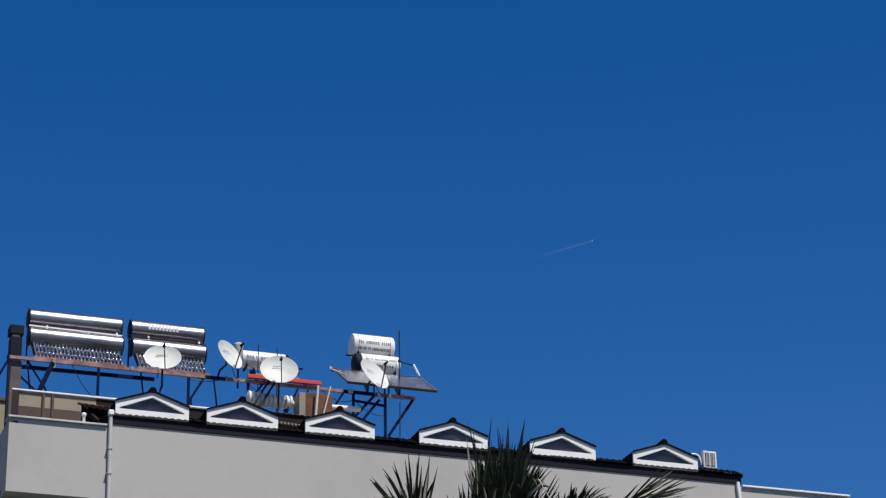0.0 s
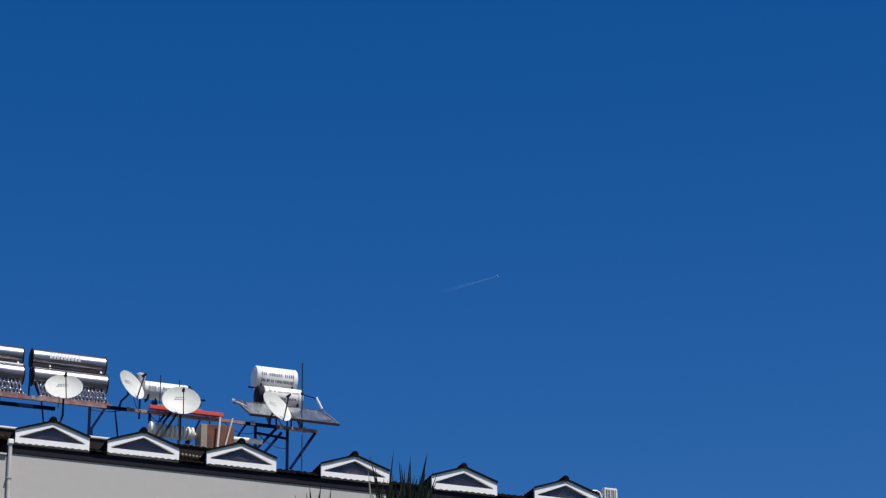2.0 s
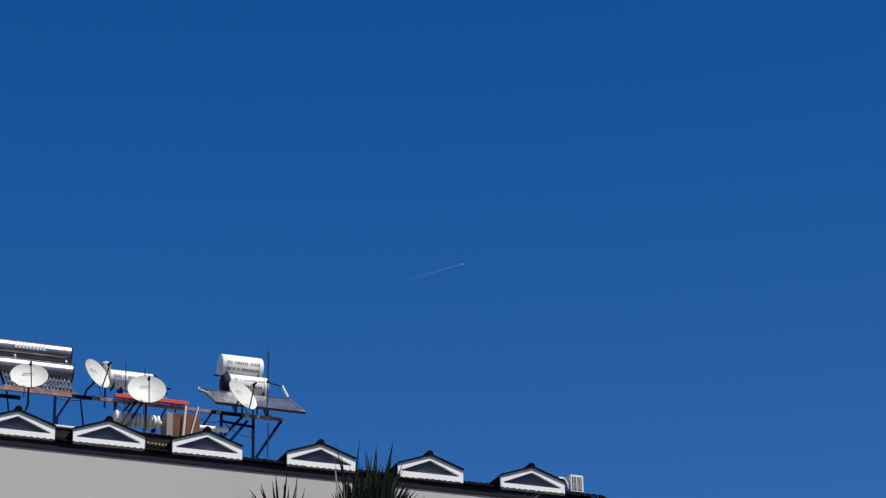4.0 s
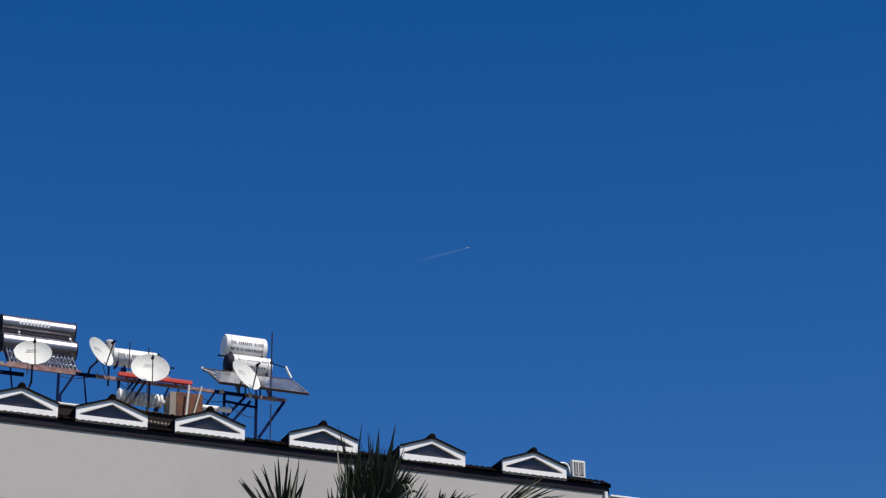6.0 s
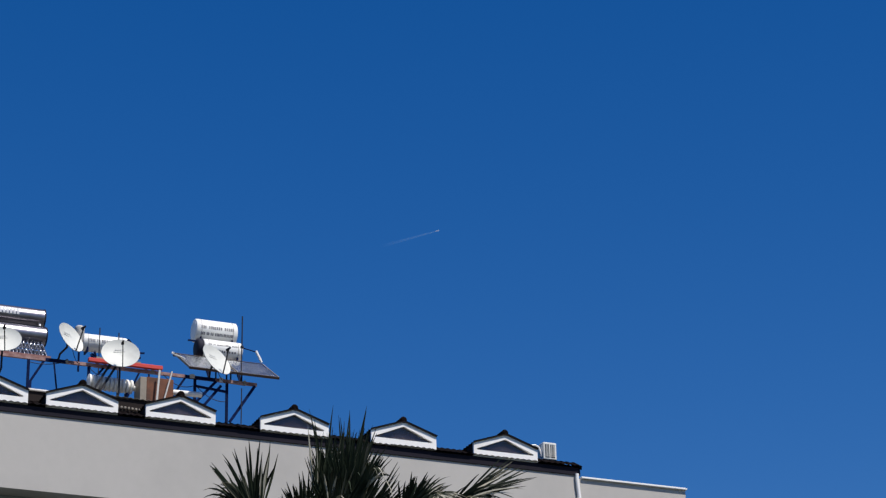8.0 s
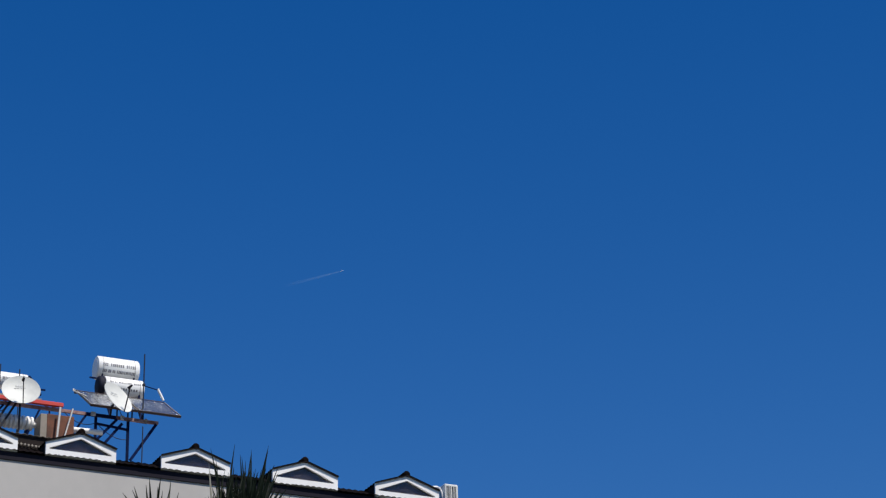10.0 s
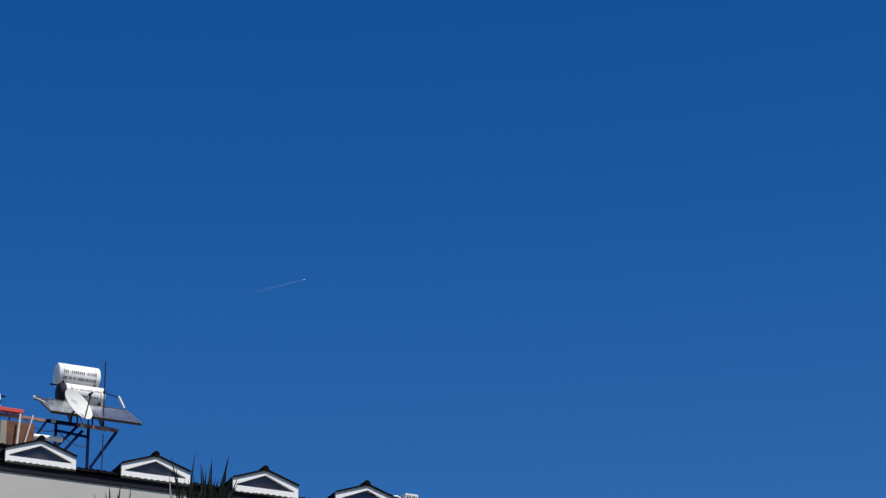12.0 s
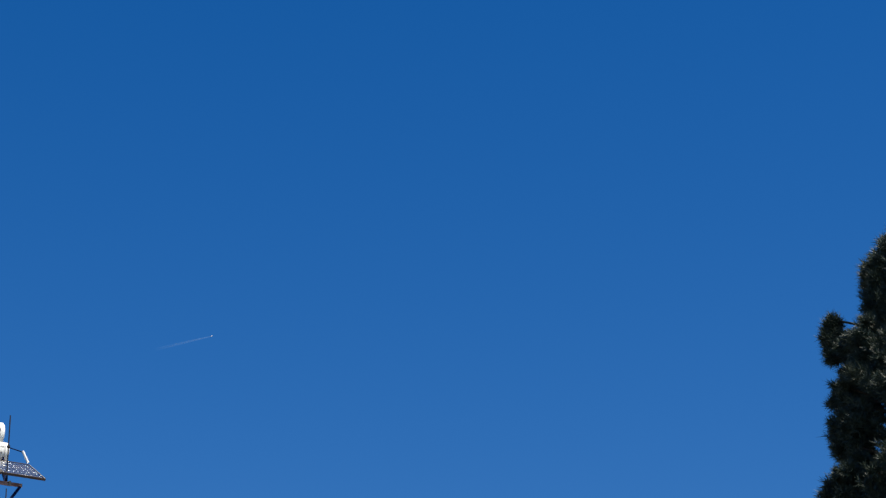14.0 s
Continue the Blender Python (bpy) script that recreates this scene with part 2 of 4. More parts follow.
def prism(outline, depth, m, bm=None):
    """An outline in the plane x, z, made depth thick along y, moved by m."""
    own = bmesh.new()
    f = [own.verts.new(m @ Vector((x, 0, z))) for x, z in outline]
    g = [own.verts.new(m @ Vector((x, depth, z))) for x, z in outline]
    own.faces.new(f)
    own.faces.new(g[::-1])
    for k in range(len(f)):
        j = (k + 1) % len(f)
        own.faces.new((f[k], g[k], g[j], f[j]))
    return join(own, bm)


def ring_prism(outer, inner, depth, m):
    """A frame between two outlines of equally many corners in the plane x, z."""
    own = bmesh.new()
    rows = [[own.verts.new(m @ Vector((x, y, z))) for x, z in line] for y in (0, depth) for line in (outer, inner)]
    n = len(outer)
    for k in range(n):
        j = (k + 1) % n
        for p, q in ((0, 1), (1, 3), (3, 2), (2, 0)):
            own.faces.new((rows[p][k], rows[p][j], rows[q][j], rows[q][k]))
    return own


def corrugated(a, b, slope, thick=0.006, period=0.145, height=0.020, rows=3, sag=0.0):
    """A corrugated sheet: its waves follow one another from a to b, its furrows run along the vector slope."""
    a, b, slope = Vector(a), Vector(b), Vector(slope)
    along = b - a
    up = along.cross(slope).normalized()
    if up.z < 0:
        up = -up
    n = max(8, int(along.length / period * 10))
    own = bmesh.new()
    grid = []
    for side in (0, 1):
        for r in range(rows + 1):
            line = []
            for k in range(n + 1):
                s = k / n
                h = height / 2 * (1 + math.cos(2 * math.pi * s * along.length / period)) + (thick if side else 0)
                h += sag * noise.noise(Vector((a.x + along.x * s, r * 0.7, 3.0)))
                line.append(own.verts.new(a + along * s + slope * (r / rows) + up * h))
            grid.append(line)
    low, top = grid[:rows + 1], grid[rows + 1:]
    for g in (low, top):
        for p, q in zip(g, g[1:]):
            for k in range(n):
                own.faces.new((p[k], p[k + 1], q[k + 1], q[k]))
    for k in range(n):
        own.faces.new((low[0][k], low[0][k + 1], top[0][k + 1], top[0][k]))
        own.faces.new((low[-1][k], low[-1][k + 1], top[-1][k + 1], top[-1][k]))
    for r in range(rows):
        for k in (0, n):
            own.faces.new((low[r][k], low[r + 1][k], top[r + 1][k], top[r][k]))
    return own


# ---- ground ----
bm = bmesh.new()
bmesh.ops.create_grid(bm, x_segments=24, y_segments=24, size=2400)
ground = tagged(mesh_object("ground", bm, EARTH), "dark ground of asphalt and low green growth", "ground", kind="structure")

# ---- the building ----
XL, XR, YF = 7.9, 27.62, 50.05          # ends and front of the upper wall
RL, RR = 10.08, 24.80                   # ends of the sheet roof
house = thing("apartment_building", 17.7, 57, 0, "grey plastered apartment building with a row of small roof dormers", "building")
house_z = 17.655                        # underside of the jutting top band
part("upper_wall", box(XL, XR, YF, YF + 0.25, house_z, 19.262), PLASTER, house, "smooth grey plastered wall below the eaves")
part("soffit", box(XL + 0.002, XR - 0.002, YF + 0.253, YF + 0.56, house_z + 0.004, house_z + 0.2), PLASTER, house)
WX0, WX1, WZ0, WZ1 = 11.35, 12.50, 16.05, 17.42     # the window below the band
YR = YF + 0.52
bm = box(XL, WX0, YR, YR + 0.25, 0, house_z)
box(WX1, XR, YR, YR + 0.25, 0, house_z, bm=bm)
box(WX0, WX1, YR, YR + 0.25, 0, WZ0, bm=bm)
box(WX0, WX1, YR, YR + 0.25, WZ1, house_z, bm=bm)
# shade under the jutting band is in this wall's colour
part("lower_wall", bm, SHADED_PLASTER, house, "plastered wall set back below, coloured dark for shade")
win = part("window", ring_prism([(WX0, WZ0), (WX1, WZ0), (WX1, WZ1), (WX0, WZ1)],
           [(WX0 + 0.06, WZ0 + 0.06), (WX1 - 0.06, WZ0 + 0.06), (WX1 - 0.06, WZ1 - 0.06), (WX0 + 0.06, WZ1 - 0.06)], 0.07, pose(0, YR + 0.06, 0)), NAVY, house, "dark framed window")
part("pane", box(WX0 + 0.06, WX1 - 0.06, YR + 0.09, YR + 0.10, WZ0 + 0.06, WZ1 - 0.06), GLASS, win)
part("mullion", box((WX0 + WX1) / 2 - 0.02, (WX0 + WX1) / 2 + 0.02, YR + 0.06, YR + 0.088, WZ0 + 0.06, WZ1 - 0.06), NAVY, win)
# unseen surround added behind the pane, in the same backing brown
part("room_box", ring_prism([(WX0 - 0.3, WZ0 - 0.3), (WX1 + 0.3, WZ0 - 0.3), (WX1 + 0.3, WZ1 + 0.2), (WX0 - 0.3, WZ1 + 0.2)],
     [(WX0 - 0.2, WZ0 - 0.2), (WX1 + 0.2, WZ0 - 0.2), (WX1 + 0.2, WZ1 + 0.15), (WX0 - 0.2, WZ1 + 0.15)], 1.5, pose(0, YR + 0.26, 0)), BACKING, house)
# ends and back
gable = [(YR + 0.252, 0.0), (64, 0.0), (64, 19.25), (YF + 0.252, 19.25), (YF + 0.252, house_z + 0.204), (YR + 0.252, house_z + 0.204)]
part("end_wall", prism([(y - 50, z) for y, z in gable], 0.22, Matrix.Translation((XL, 50, 0)) @ pose(0, 0, 0, 0, 0, 90) @ pose(0, -0.22, 0)), PLASTER, house, "plastered end wall")
part("end_wall", box(XR - 0.22, XR, YR + 0.25, 64, 0, 18.9), PLASTER, house)
part("back_wall", box(XL + 0.22, XR - 0.22, 63.75, 64, 0, 20.0), PLASTER, house)
part("flat_roof", box(XL + 0.22, XR - 0.22, YF + 0.25, 63.75, 18.2, 18.4), CONCRETE, house)
part("flat_roof", box(RL, RR, 51.72, 63.75, 18.41, 20.02), CONCRETE, house, "grey concrete flat roof behind the dormers")
# copings on the two low ends
for x0, x1 in ((XL - 0.03, RL - 0.10), (RR + 0.08, XR + 0.025)):
    part("coping", box(x0, x1, YF - 0.065, YF + 0.30, 19.266, 19.312, 0.008), WHITE if x0 > 20 else COPING, house, "pale coping along the parapet")
side = Vector((8.42 - 7.98, 52.99 - 50.31, 0)).normalized()
m = Matrix.Translation((7.98, 50.31, 0)) @ Matrix((side, (-side.y, side.x, 0), (0, 0, 1))).transposed().to_4x4()
run = 2.71
part("sloping_wall", prism([(0, 18.41), (run, 18.41), (run, 20.90), (0, 19.25)], -0.12, m), PIER, house, "dark wall with a sloping top beside the terrace")
part("verge_capping", bar(m @ Vector((-0.25, -0.06, 19.17)), m @ Vector((run, -0.06, 20.94)), 0.15, 0.06), TIMBER, house, "dark capping on the sloping wall")
part("terrace_wall", box(10.302, 13.35, 53.0, 53.2, 18.41, 20.946), TIMBER, house, "dark boarded wall behind the dormers")
part("terrace_wall", box(8.42, 10.30, 53.0, 53.2, 18.41, 20.946), CREAM, house, "cream plastered wall behind the roof terrace")
part("coping", box(8.38, 13.4, 52.95, 53.25, 20.95, 20.995, 0.01), WHITE, house)
part("wall_band", box(8.43, 10.4, 52.975, 52.997, 18.42, 20.60), BROWN, house, "brown band along the terrace wall")
# two narrow upright brown strips, slightly proud of the band
for x in (9.10, 9.31):
    part("wall_strip", box(x - 0.025, x + 0.025, 52.94, 52.973, 20.2, 20.93), BROWN, house)
# lower wing behind the left end
part("wing_wall", box(-3.0, 8.98, 57.0, 57.3, 0, 22.10), CREAM, house, "cream wall of the wing behind")
part("coping", box(-3.05, 9.03, 56.95, 57.35, 22.104, 22.19, 0.01), BROWN, house)

# eaves and roof strip
EY, EZ, MY, MZ, TY, TZ = 49.955, 19.533, 50.45, 19.765, 51.62, 20.02
# board carries the eaves' dark shadow band in its colour
part("fascia", box(RL - 0.02, RR + 0.06, 50.018, 50.047, 19.335, 19.522, 0.008), FASCIA, house, "dark fascia under the eaves, coloured to deepen their shadow")
part("eaves_wall", box(RL, RR, YF, YF + 0.25, 19.262, 19.515), PLASTER, house)
part("ridge_wall", box(RL, RR, 51.60, 51.715, 18.41, 20.0), TIMBER, house)
fill = [(50.06, 19.527), (50.45, 19.72), (51.59, 19.98), (51.59, 18.42), (50.304, 18.42), (50.304, 19.497)]
part("roof_core", prism([(y - 50, z) for y, z in fill], RR - RL, Matrix.Translation((RL, 50, 0)) @ pose(0, 0, 0, 0, 0, 90) @ pose(0, -(RR - RL), 0)), TIMBER, house)
count = 16
step = (RR + 0.03 - (RL - 0.03)) / count
for i in range(count):
    x0 = RL - 0.03 + step * i
    lift = 0.004 if i % 2 else 0.0
    jut = random.uniform(-0.01, 0.01)
    part("roof_sheet", corrugated((x0 - 0.02, EY + jut, EZ + lift), (x0 + step + 0.02, EY + jut, EZ + lift), (0, MY - EY, MZ - EZ), sag=0.012), SHEET, house,
         "dark red-brown corrugated roof sheet" if i == 0 else "", smooth=True)
for i in range(8):
    x0 = RL + (RR - RL) / 8 * i
    part("upper_roof_sheet", corrugated((x0 - 0.02, MY - 0.08, MZ - 0.024), (x0 + 1.86, MY - 0.08, MZ - 0.024), (0, TY - MY + 0.08, TZ - MZ + 0.02), sag=0.02), SHEET, house, smooth=True)
    part("ridge_cap", lathe((x0, TY, TZ - 0.01), (x0 + 1.86, TY, TZ - 0.01), [(0, 0.05), (0.01, 0.075), (1.84, 0.065)], 12), SHEET, house, smooth=True)
# broken sheet and timbers at the open end of the roof strip
part("roof_sheet", corrugated((9.66, 51.10, 20.02), (10.34, 51.10, 20.0), (0, 0.46, 0.24), sag=0.06), SHEET, house, "broken sheet end with torn edge", smooth=True)
part("rafter", bar((9.86, 50.45, 19.50), (9.86, 51.5, 20.05), 0.07, 0.10), TIMBER, house)
# dark panel put in for the shaded hollow under the open roof end
part("end_void_panel", box(9.70, 10.30, 51.50, 51.56, 18.42, 20.24), TIMBER, house)
part("torn_edge", bar((9.62, 51.60, 20.29), (10.34, 51.62, 20.25), 0.06, 0.05, 0.012), RUST, house, "torn brown edge of the roof")
part("torn_edge", bar((9.70, 51.60, 20.26), (9.80, 51.40, 20.12), 0.05, 0.04, 0.01), RUST, house)

part("verge_trim", bar((24.845, 49.95, 19.50), (24.90, 50.50, 19.77), 0.05, 0.09), SHEET, house)
# downpipes with brackets
for x, lean, z1 in ((10.045, 0.02, 19.50), (24.755, 0.15, 19.36)):
    pipe_ob = part("downpipe", pipe([(x, YF - 0.055, z1), (x, YF - 0.055, z1 - 0.12), (x + lean, YF - 0.052, 17.6), (x + lean * 2, YF - 0.052, 15.0)], 0.045, 10), PLASTIC if x < 20 else WHITE, house, "pale plastic downpipe", smooth=True)
    if x < 20:
        part("pipe_head", box(x - 0.06, x + 0.06, YF - 0.13, YF - 0.01, z1 + 0.004, z1 + 0.12, 0.015), WHITE, pipe_ob)
    for z in (18.75, 18.2):
        part("bracket", box(x - 0.056, x + 0.052, YF - 0.106, YF - 0.002, z - 0.010, z + 0.010), CONCRETE, pipe_ob)


def dormer(x, z, wide=1.6):
    """A low gabled dormer whose front's lower left corner is at x, z."""
    m = Matrix.Translation((x, 50.0, z))
    w, s, a = wide, 0.300, 0.575
    outer = [(0, -0.03), (w, -0.03), (w, s), (w / 2, a), (0, s)]
    inner = [(0.085, 0.128), (w - 0.105, 0.128), (w - 0.105, 0.158), (w / 2, 0.448), (0.085, 0.158)]
    core = [(0.02, -0.10), (w - 0.02, -0.10), (w - 0.02, s - 0.02), (w / 2, a - 0.02), (0.02, s - 0.02)]
    hole = [(0.06, 0.10), (w - 0.07, 0.10), (w - 0.07, 0.185), (w / 2, 0.475), (0.06, 0.185)]
    body = part("dormer", ring_prism(core, hole, 1.4, m @ pose(0, 0.062, 0)), TIMBER, house, "small gabled dormer with a white frame")
    part("front_frame", ring_prism(outer, inner, 0.06, m), WHITE, body, "white painted gable frame")
    part("pane", prism([(p[0] * 0.995 + 0.004, p[1]) for p in inner], 0.008, m @ pose(0, 0.064, 0)), GLASS, body)
    # backing added close behind the pane, coloured to give the glass its dark grey
    part("back_panel", prism(hole, 0.02, m @ pose(0, 0.077, 0)), BACKING, body)
    for side in (0, 1):
        top, low = Vector((x + w / 2, 49.95, z + a - 0.016)), Vector((x + (w + 0.008 if side else -0.008), 49.955, z + s - 0.016))
        part("dormer_roof_sheet", corrugated(top, top + Vector((0, 1.45, 0)), low - top, rows=2, height=0.025), SHEET, body, smooth=True)
        part("barge_board", bar(top - Vector((0, -0.025, -0.012)), low - Vector((0, -0.025, -0.012)), 0.03, 0.03), TIMBER, body)
    part("ridge_cap", lathe((x + w / 2, 49.975, z + a + 0.035), (x + w / 2, 51.35, z + a + 0.035), [(0, 0.05), (0.03, 0.082), (1.3, 0.075), (1.42, 0.06)], 12), SHEET, body, smooth=True)


for x, z, wide in ((10.145, 19.565, 1.605), (12.15, 19.56, 1.59), (14.365, 19.565, 1.59), (17.0, 19.565, 1.61), (19.635, 19.58, 1.59), (22.155, 19.555, 1.61)):
    dormer(x, z, wide)

# small things on the terrace and the roof edge
lamp = thing("globe_lamp", 9.50, 50.17, 19.30, "small white globe lamp on the parapet", "lamp")
part("lamp_post", lathe((9.50, 50.17, 19.30), (9.50, 50.17, 19.48), [(0, 0.05), (0.02, 0.035), (0.18, 0.035)], 10), PLASTIC, lamp, smooth=True)
bm = bmesh.new()
bmesh.ops.create_uvsphere(bm, u_segments=14, v_segments=10, radius=0.055, matrix=Matrix.Translation((9.50, 50.17, 19.525)))
part("globe", bm, WHITE, lamp, smooth=True)


def air_conditioner():
    x0, x1, y0, y1, z0, z1 = 24.16, 24.50, 50.50, 51.10, 19.82, 20.24
    ac = thing("air_conditioner", 24.23, 50.7, z0, "white outdoor air-conditioning unit on the roof edge", "air conditioner")
    part("casing", box(x0, x1, y0, y1, z0, z1, 0.015), ACWHITE, ac)
    for k in range(2):
        xa = x0 + 0.04 + 0.14 * k
        g = part("grille", box(xa, xa + 0.115, y0 - 0.008, y0 - 0.002, z0 + 0.05, z1 - 0.05), GRILLE, ac)
        for j in range(3):
            x = xa + 0.012 + j * 0.038
            part("slat", bar((x, y0 - 0.014, z0 + 0.055), (x + 0.02, y0 - 0.014, z1 - 0.055), 0.010, 0.014), ACWHITE, g)
    for x in (x0 + 0.06, x1 - 0.06):
        part("foot", box(x - 0.03, x + 0.03, y0 + 0.05, y1 - 0.05, z0 - 0.12, z0 - 0.002), DARKMETAL, ac)
    part("pipe", pipe([(x0 - 0.005, y0 + 0.1, z0 + 0.08), (x0 - 0.04, y0 + 0.1, z0 + 0.22), (x0 - 0.09, y0 + 0.1, z0 + 0.31), (x0 - 0.16, y0 + 0.1, z0 + 0.34), (x0 - 0.26, y0 + 0.1, z0 + 0.33)], 0.03, 8),
         WHITE, ac, "white insulated pipe", smooth=True)


air_conditioner()

# ---- the steel frame on the flat roof ----
rack = thing("steel_support_frame", 13.3, 54.3, 20.02, "blue and red-primed steel frame carrying the solar heaters", "support frame")
FZ = 22.12
part("front_beam", bar((8.45, 54.0, FZ), (9.95, 54.0, FZ), 0.06, 0.075), PRIMER, rack, "red-primed beam with worn paint")
for x0, x1, mat in ((9.952, 13.05, PRIMER), (13.052, 13.55, BLUE), (13.552, 16.45, PRIMER), (16.452, 17.2, BLUE), (17.202, 18.25, PRIMER)):
    part("front_beam", bar((x0, 54.0, FZ), (x1, 54.0, FZ), 0.06, 0.075), mat, rack)
part("back_beam", bar((8.6, 55.4, FZ + 0.53), (18.3, 55.4, FZ + 0.53), 0.06, 0.075), BLUE, rack)
part("low_beam", bar((8.8, 54.5, 22.10), (11.95, 54.5, 22.12), 0.07, 0.08), BLUE, rack)
POSTS = [(10.52, 54.0), (12.66, 54.0), (14.10, 54.0), (16.70, 54.0), (17.50, 54.0)]
for x, y in POSTS:
    part("post", bar((x, y, 20.02), (x, y, FZ - 0.04), 0.058, 0.058), BLUE, rack)
for x in (8.9, 10.79, 12.99, 14.47, 17.95):
    part("back_post", angle_iron((x, 55.4, 20.02), (x, 55.4, FZ + 0.49), 0.05), BLUE, rack)
    part("cross_beam", angle_iron((x, 54.03, FZ - 0.02), (x, 55.37, FZ + 0.50), 0.05), BLUE, rack)
BRACES = [((9.45, 54.0, 22.08), (9.02, 54.0, 21.0), 0.10), ((18.20, 54.0, 22.08), (17.58, 54.0, 21.1), 0.06),
          ((13.02, 54.0, 22.08), (12.72, 54.0, 21.55), 0.05), ((12.72, 54.0, 21.55), (12.72, 54.0, 20.4), 0.05),
          ((17.22, 54.0, 22.08), (16.60, 54.0, 21.35), 0.06), ((17.36, 54.03, 22.0), (16.9, 54.03, 21.4), 0.06),
          ((16.70, 54.02, 21.92), (17.5, 54.02, 21.86), 0.045), ((8.85, 54.1, 22.16), (9.7, 54.1, 20.9), 0.035),
          ((8.75, 54.2, 21.75), (9.4, 54.2, 21.2), 0.035), ((8.9, 54.3, 22.22), (9.2, 54.3, 20.05), 0.03),
          ((14.10, 54.0, 21.6), (14.45, 54.0, 22.08), 0.045), ((11.55, 54.2, 22.2), (11.85, 54.2, 20.05), 0.03),
          ((8.44, 54.0, 22.08), (8.1, 54.0, 21.4), 0.05), ((14.85, 54.2, 20.9), (15.40, 54.2, 22.2), 0.04), ((15.62, 54.2, 20.05), (15.62, 54.2, 22.2), 0.03),
          ((16.1, 54.0, 21.5), (16.45, 54.0, 22.08), 0.045), ((13.33, 54.3, 22.24), (13.62, 54.3, 20.05), 0.03)]
for x, w, h in ((9.47, 0.07, 0.24), (11.30, 0.08, 0.10), (13.56, 0.06, 0.10), (15.64, 0.07, 0.12), (16.62, 0.12, 0.10), (17.34, 0.10, 0.11), (17.93, 0.06, 0.12)):
    part("clamp_plate", box(x - w / 2, x + w / 2, 53.945, 53.967, FZ + 0.06 - h, FZ + 0.06, 0.006), GREYSHEET if w < 0.09 else COPING, rack, "bare grey clamp plate")
for a, b, w in BRACES:
    part("brace", bar(a, b, w * 1.1, w * 1.1), BLUE, rack)
pier = tagged(mesh_object("chimney_pier", box(8.49, 8.745, 54.06, 54.4, 20.02, 22.06, 0.015), PIER), "stained brown-grey rendered pier on the roof", "pier")
board = thing("dark_board", 8.63, 54.6, 20.02, "dark blue metal cabinet standing behind the pier", "cabinet")
part("cabinet_body", box(8.53, 8.80, 54.5, 54.8, 20.02, 22.83, 0.01), NAVY, board)
part("cabinet_top", box(8.50, 8.83, 54.48, 54.82, 22.90, 23.12, 0.01), NAVY, board)
part("cabinet_neck", box(8.58, 8.75, 54.55, 54.75, 22.832, 22.898), COPING, board)


# ---- solar heaters with vacuum tubes ----
def tank_profile(length, r, cap=0.03):
    return [(0, r * 0.80), (0.004, r * 0.93), (cap, r), (length - cap, r), (length - 0.004, r * 0.93), (length, r * 0.80)]


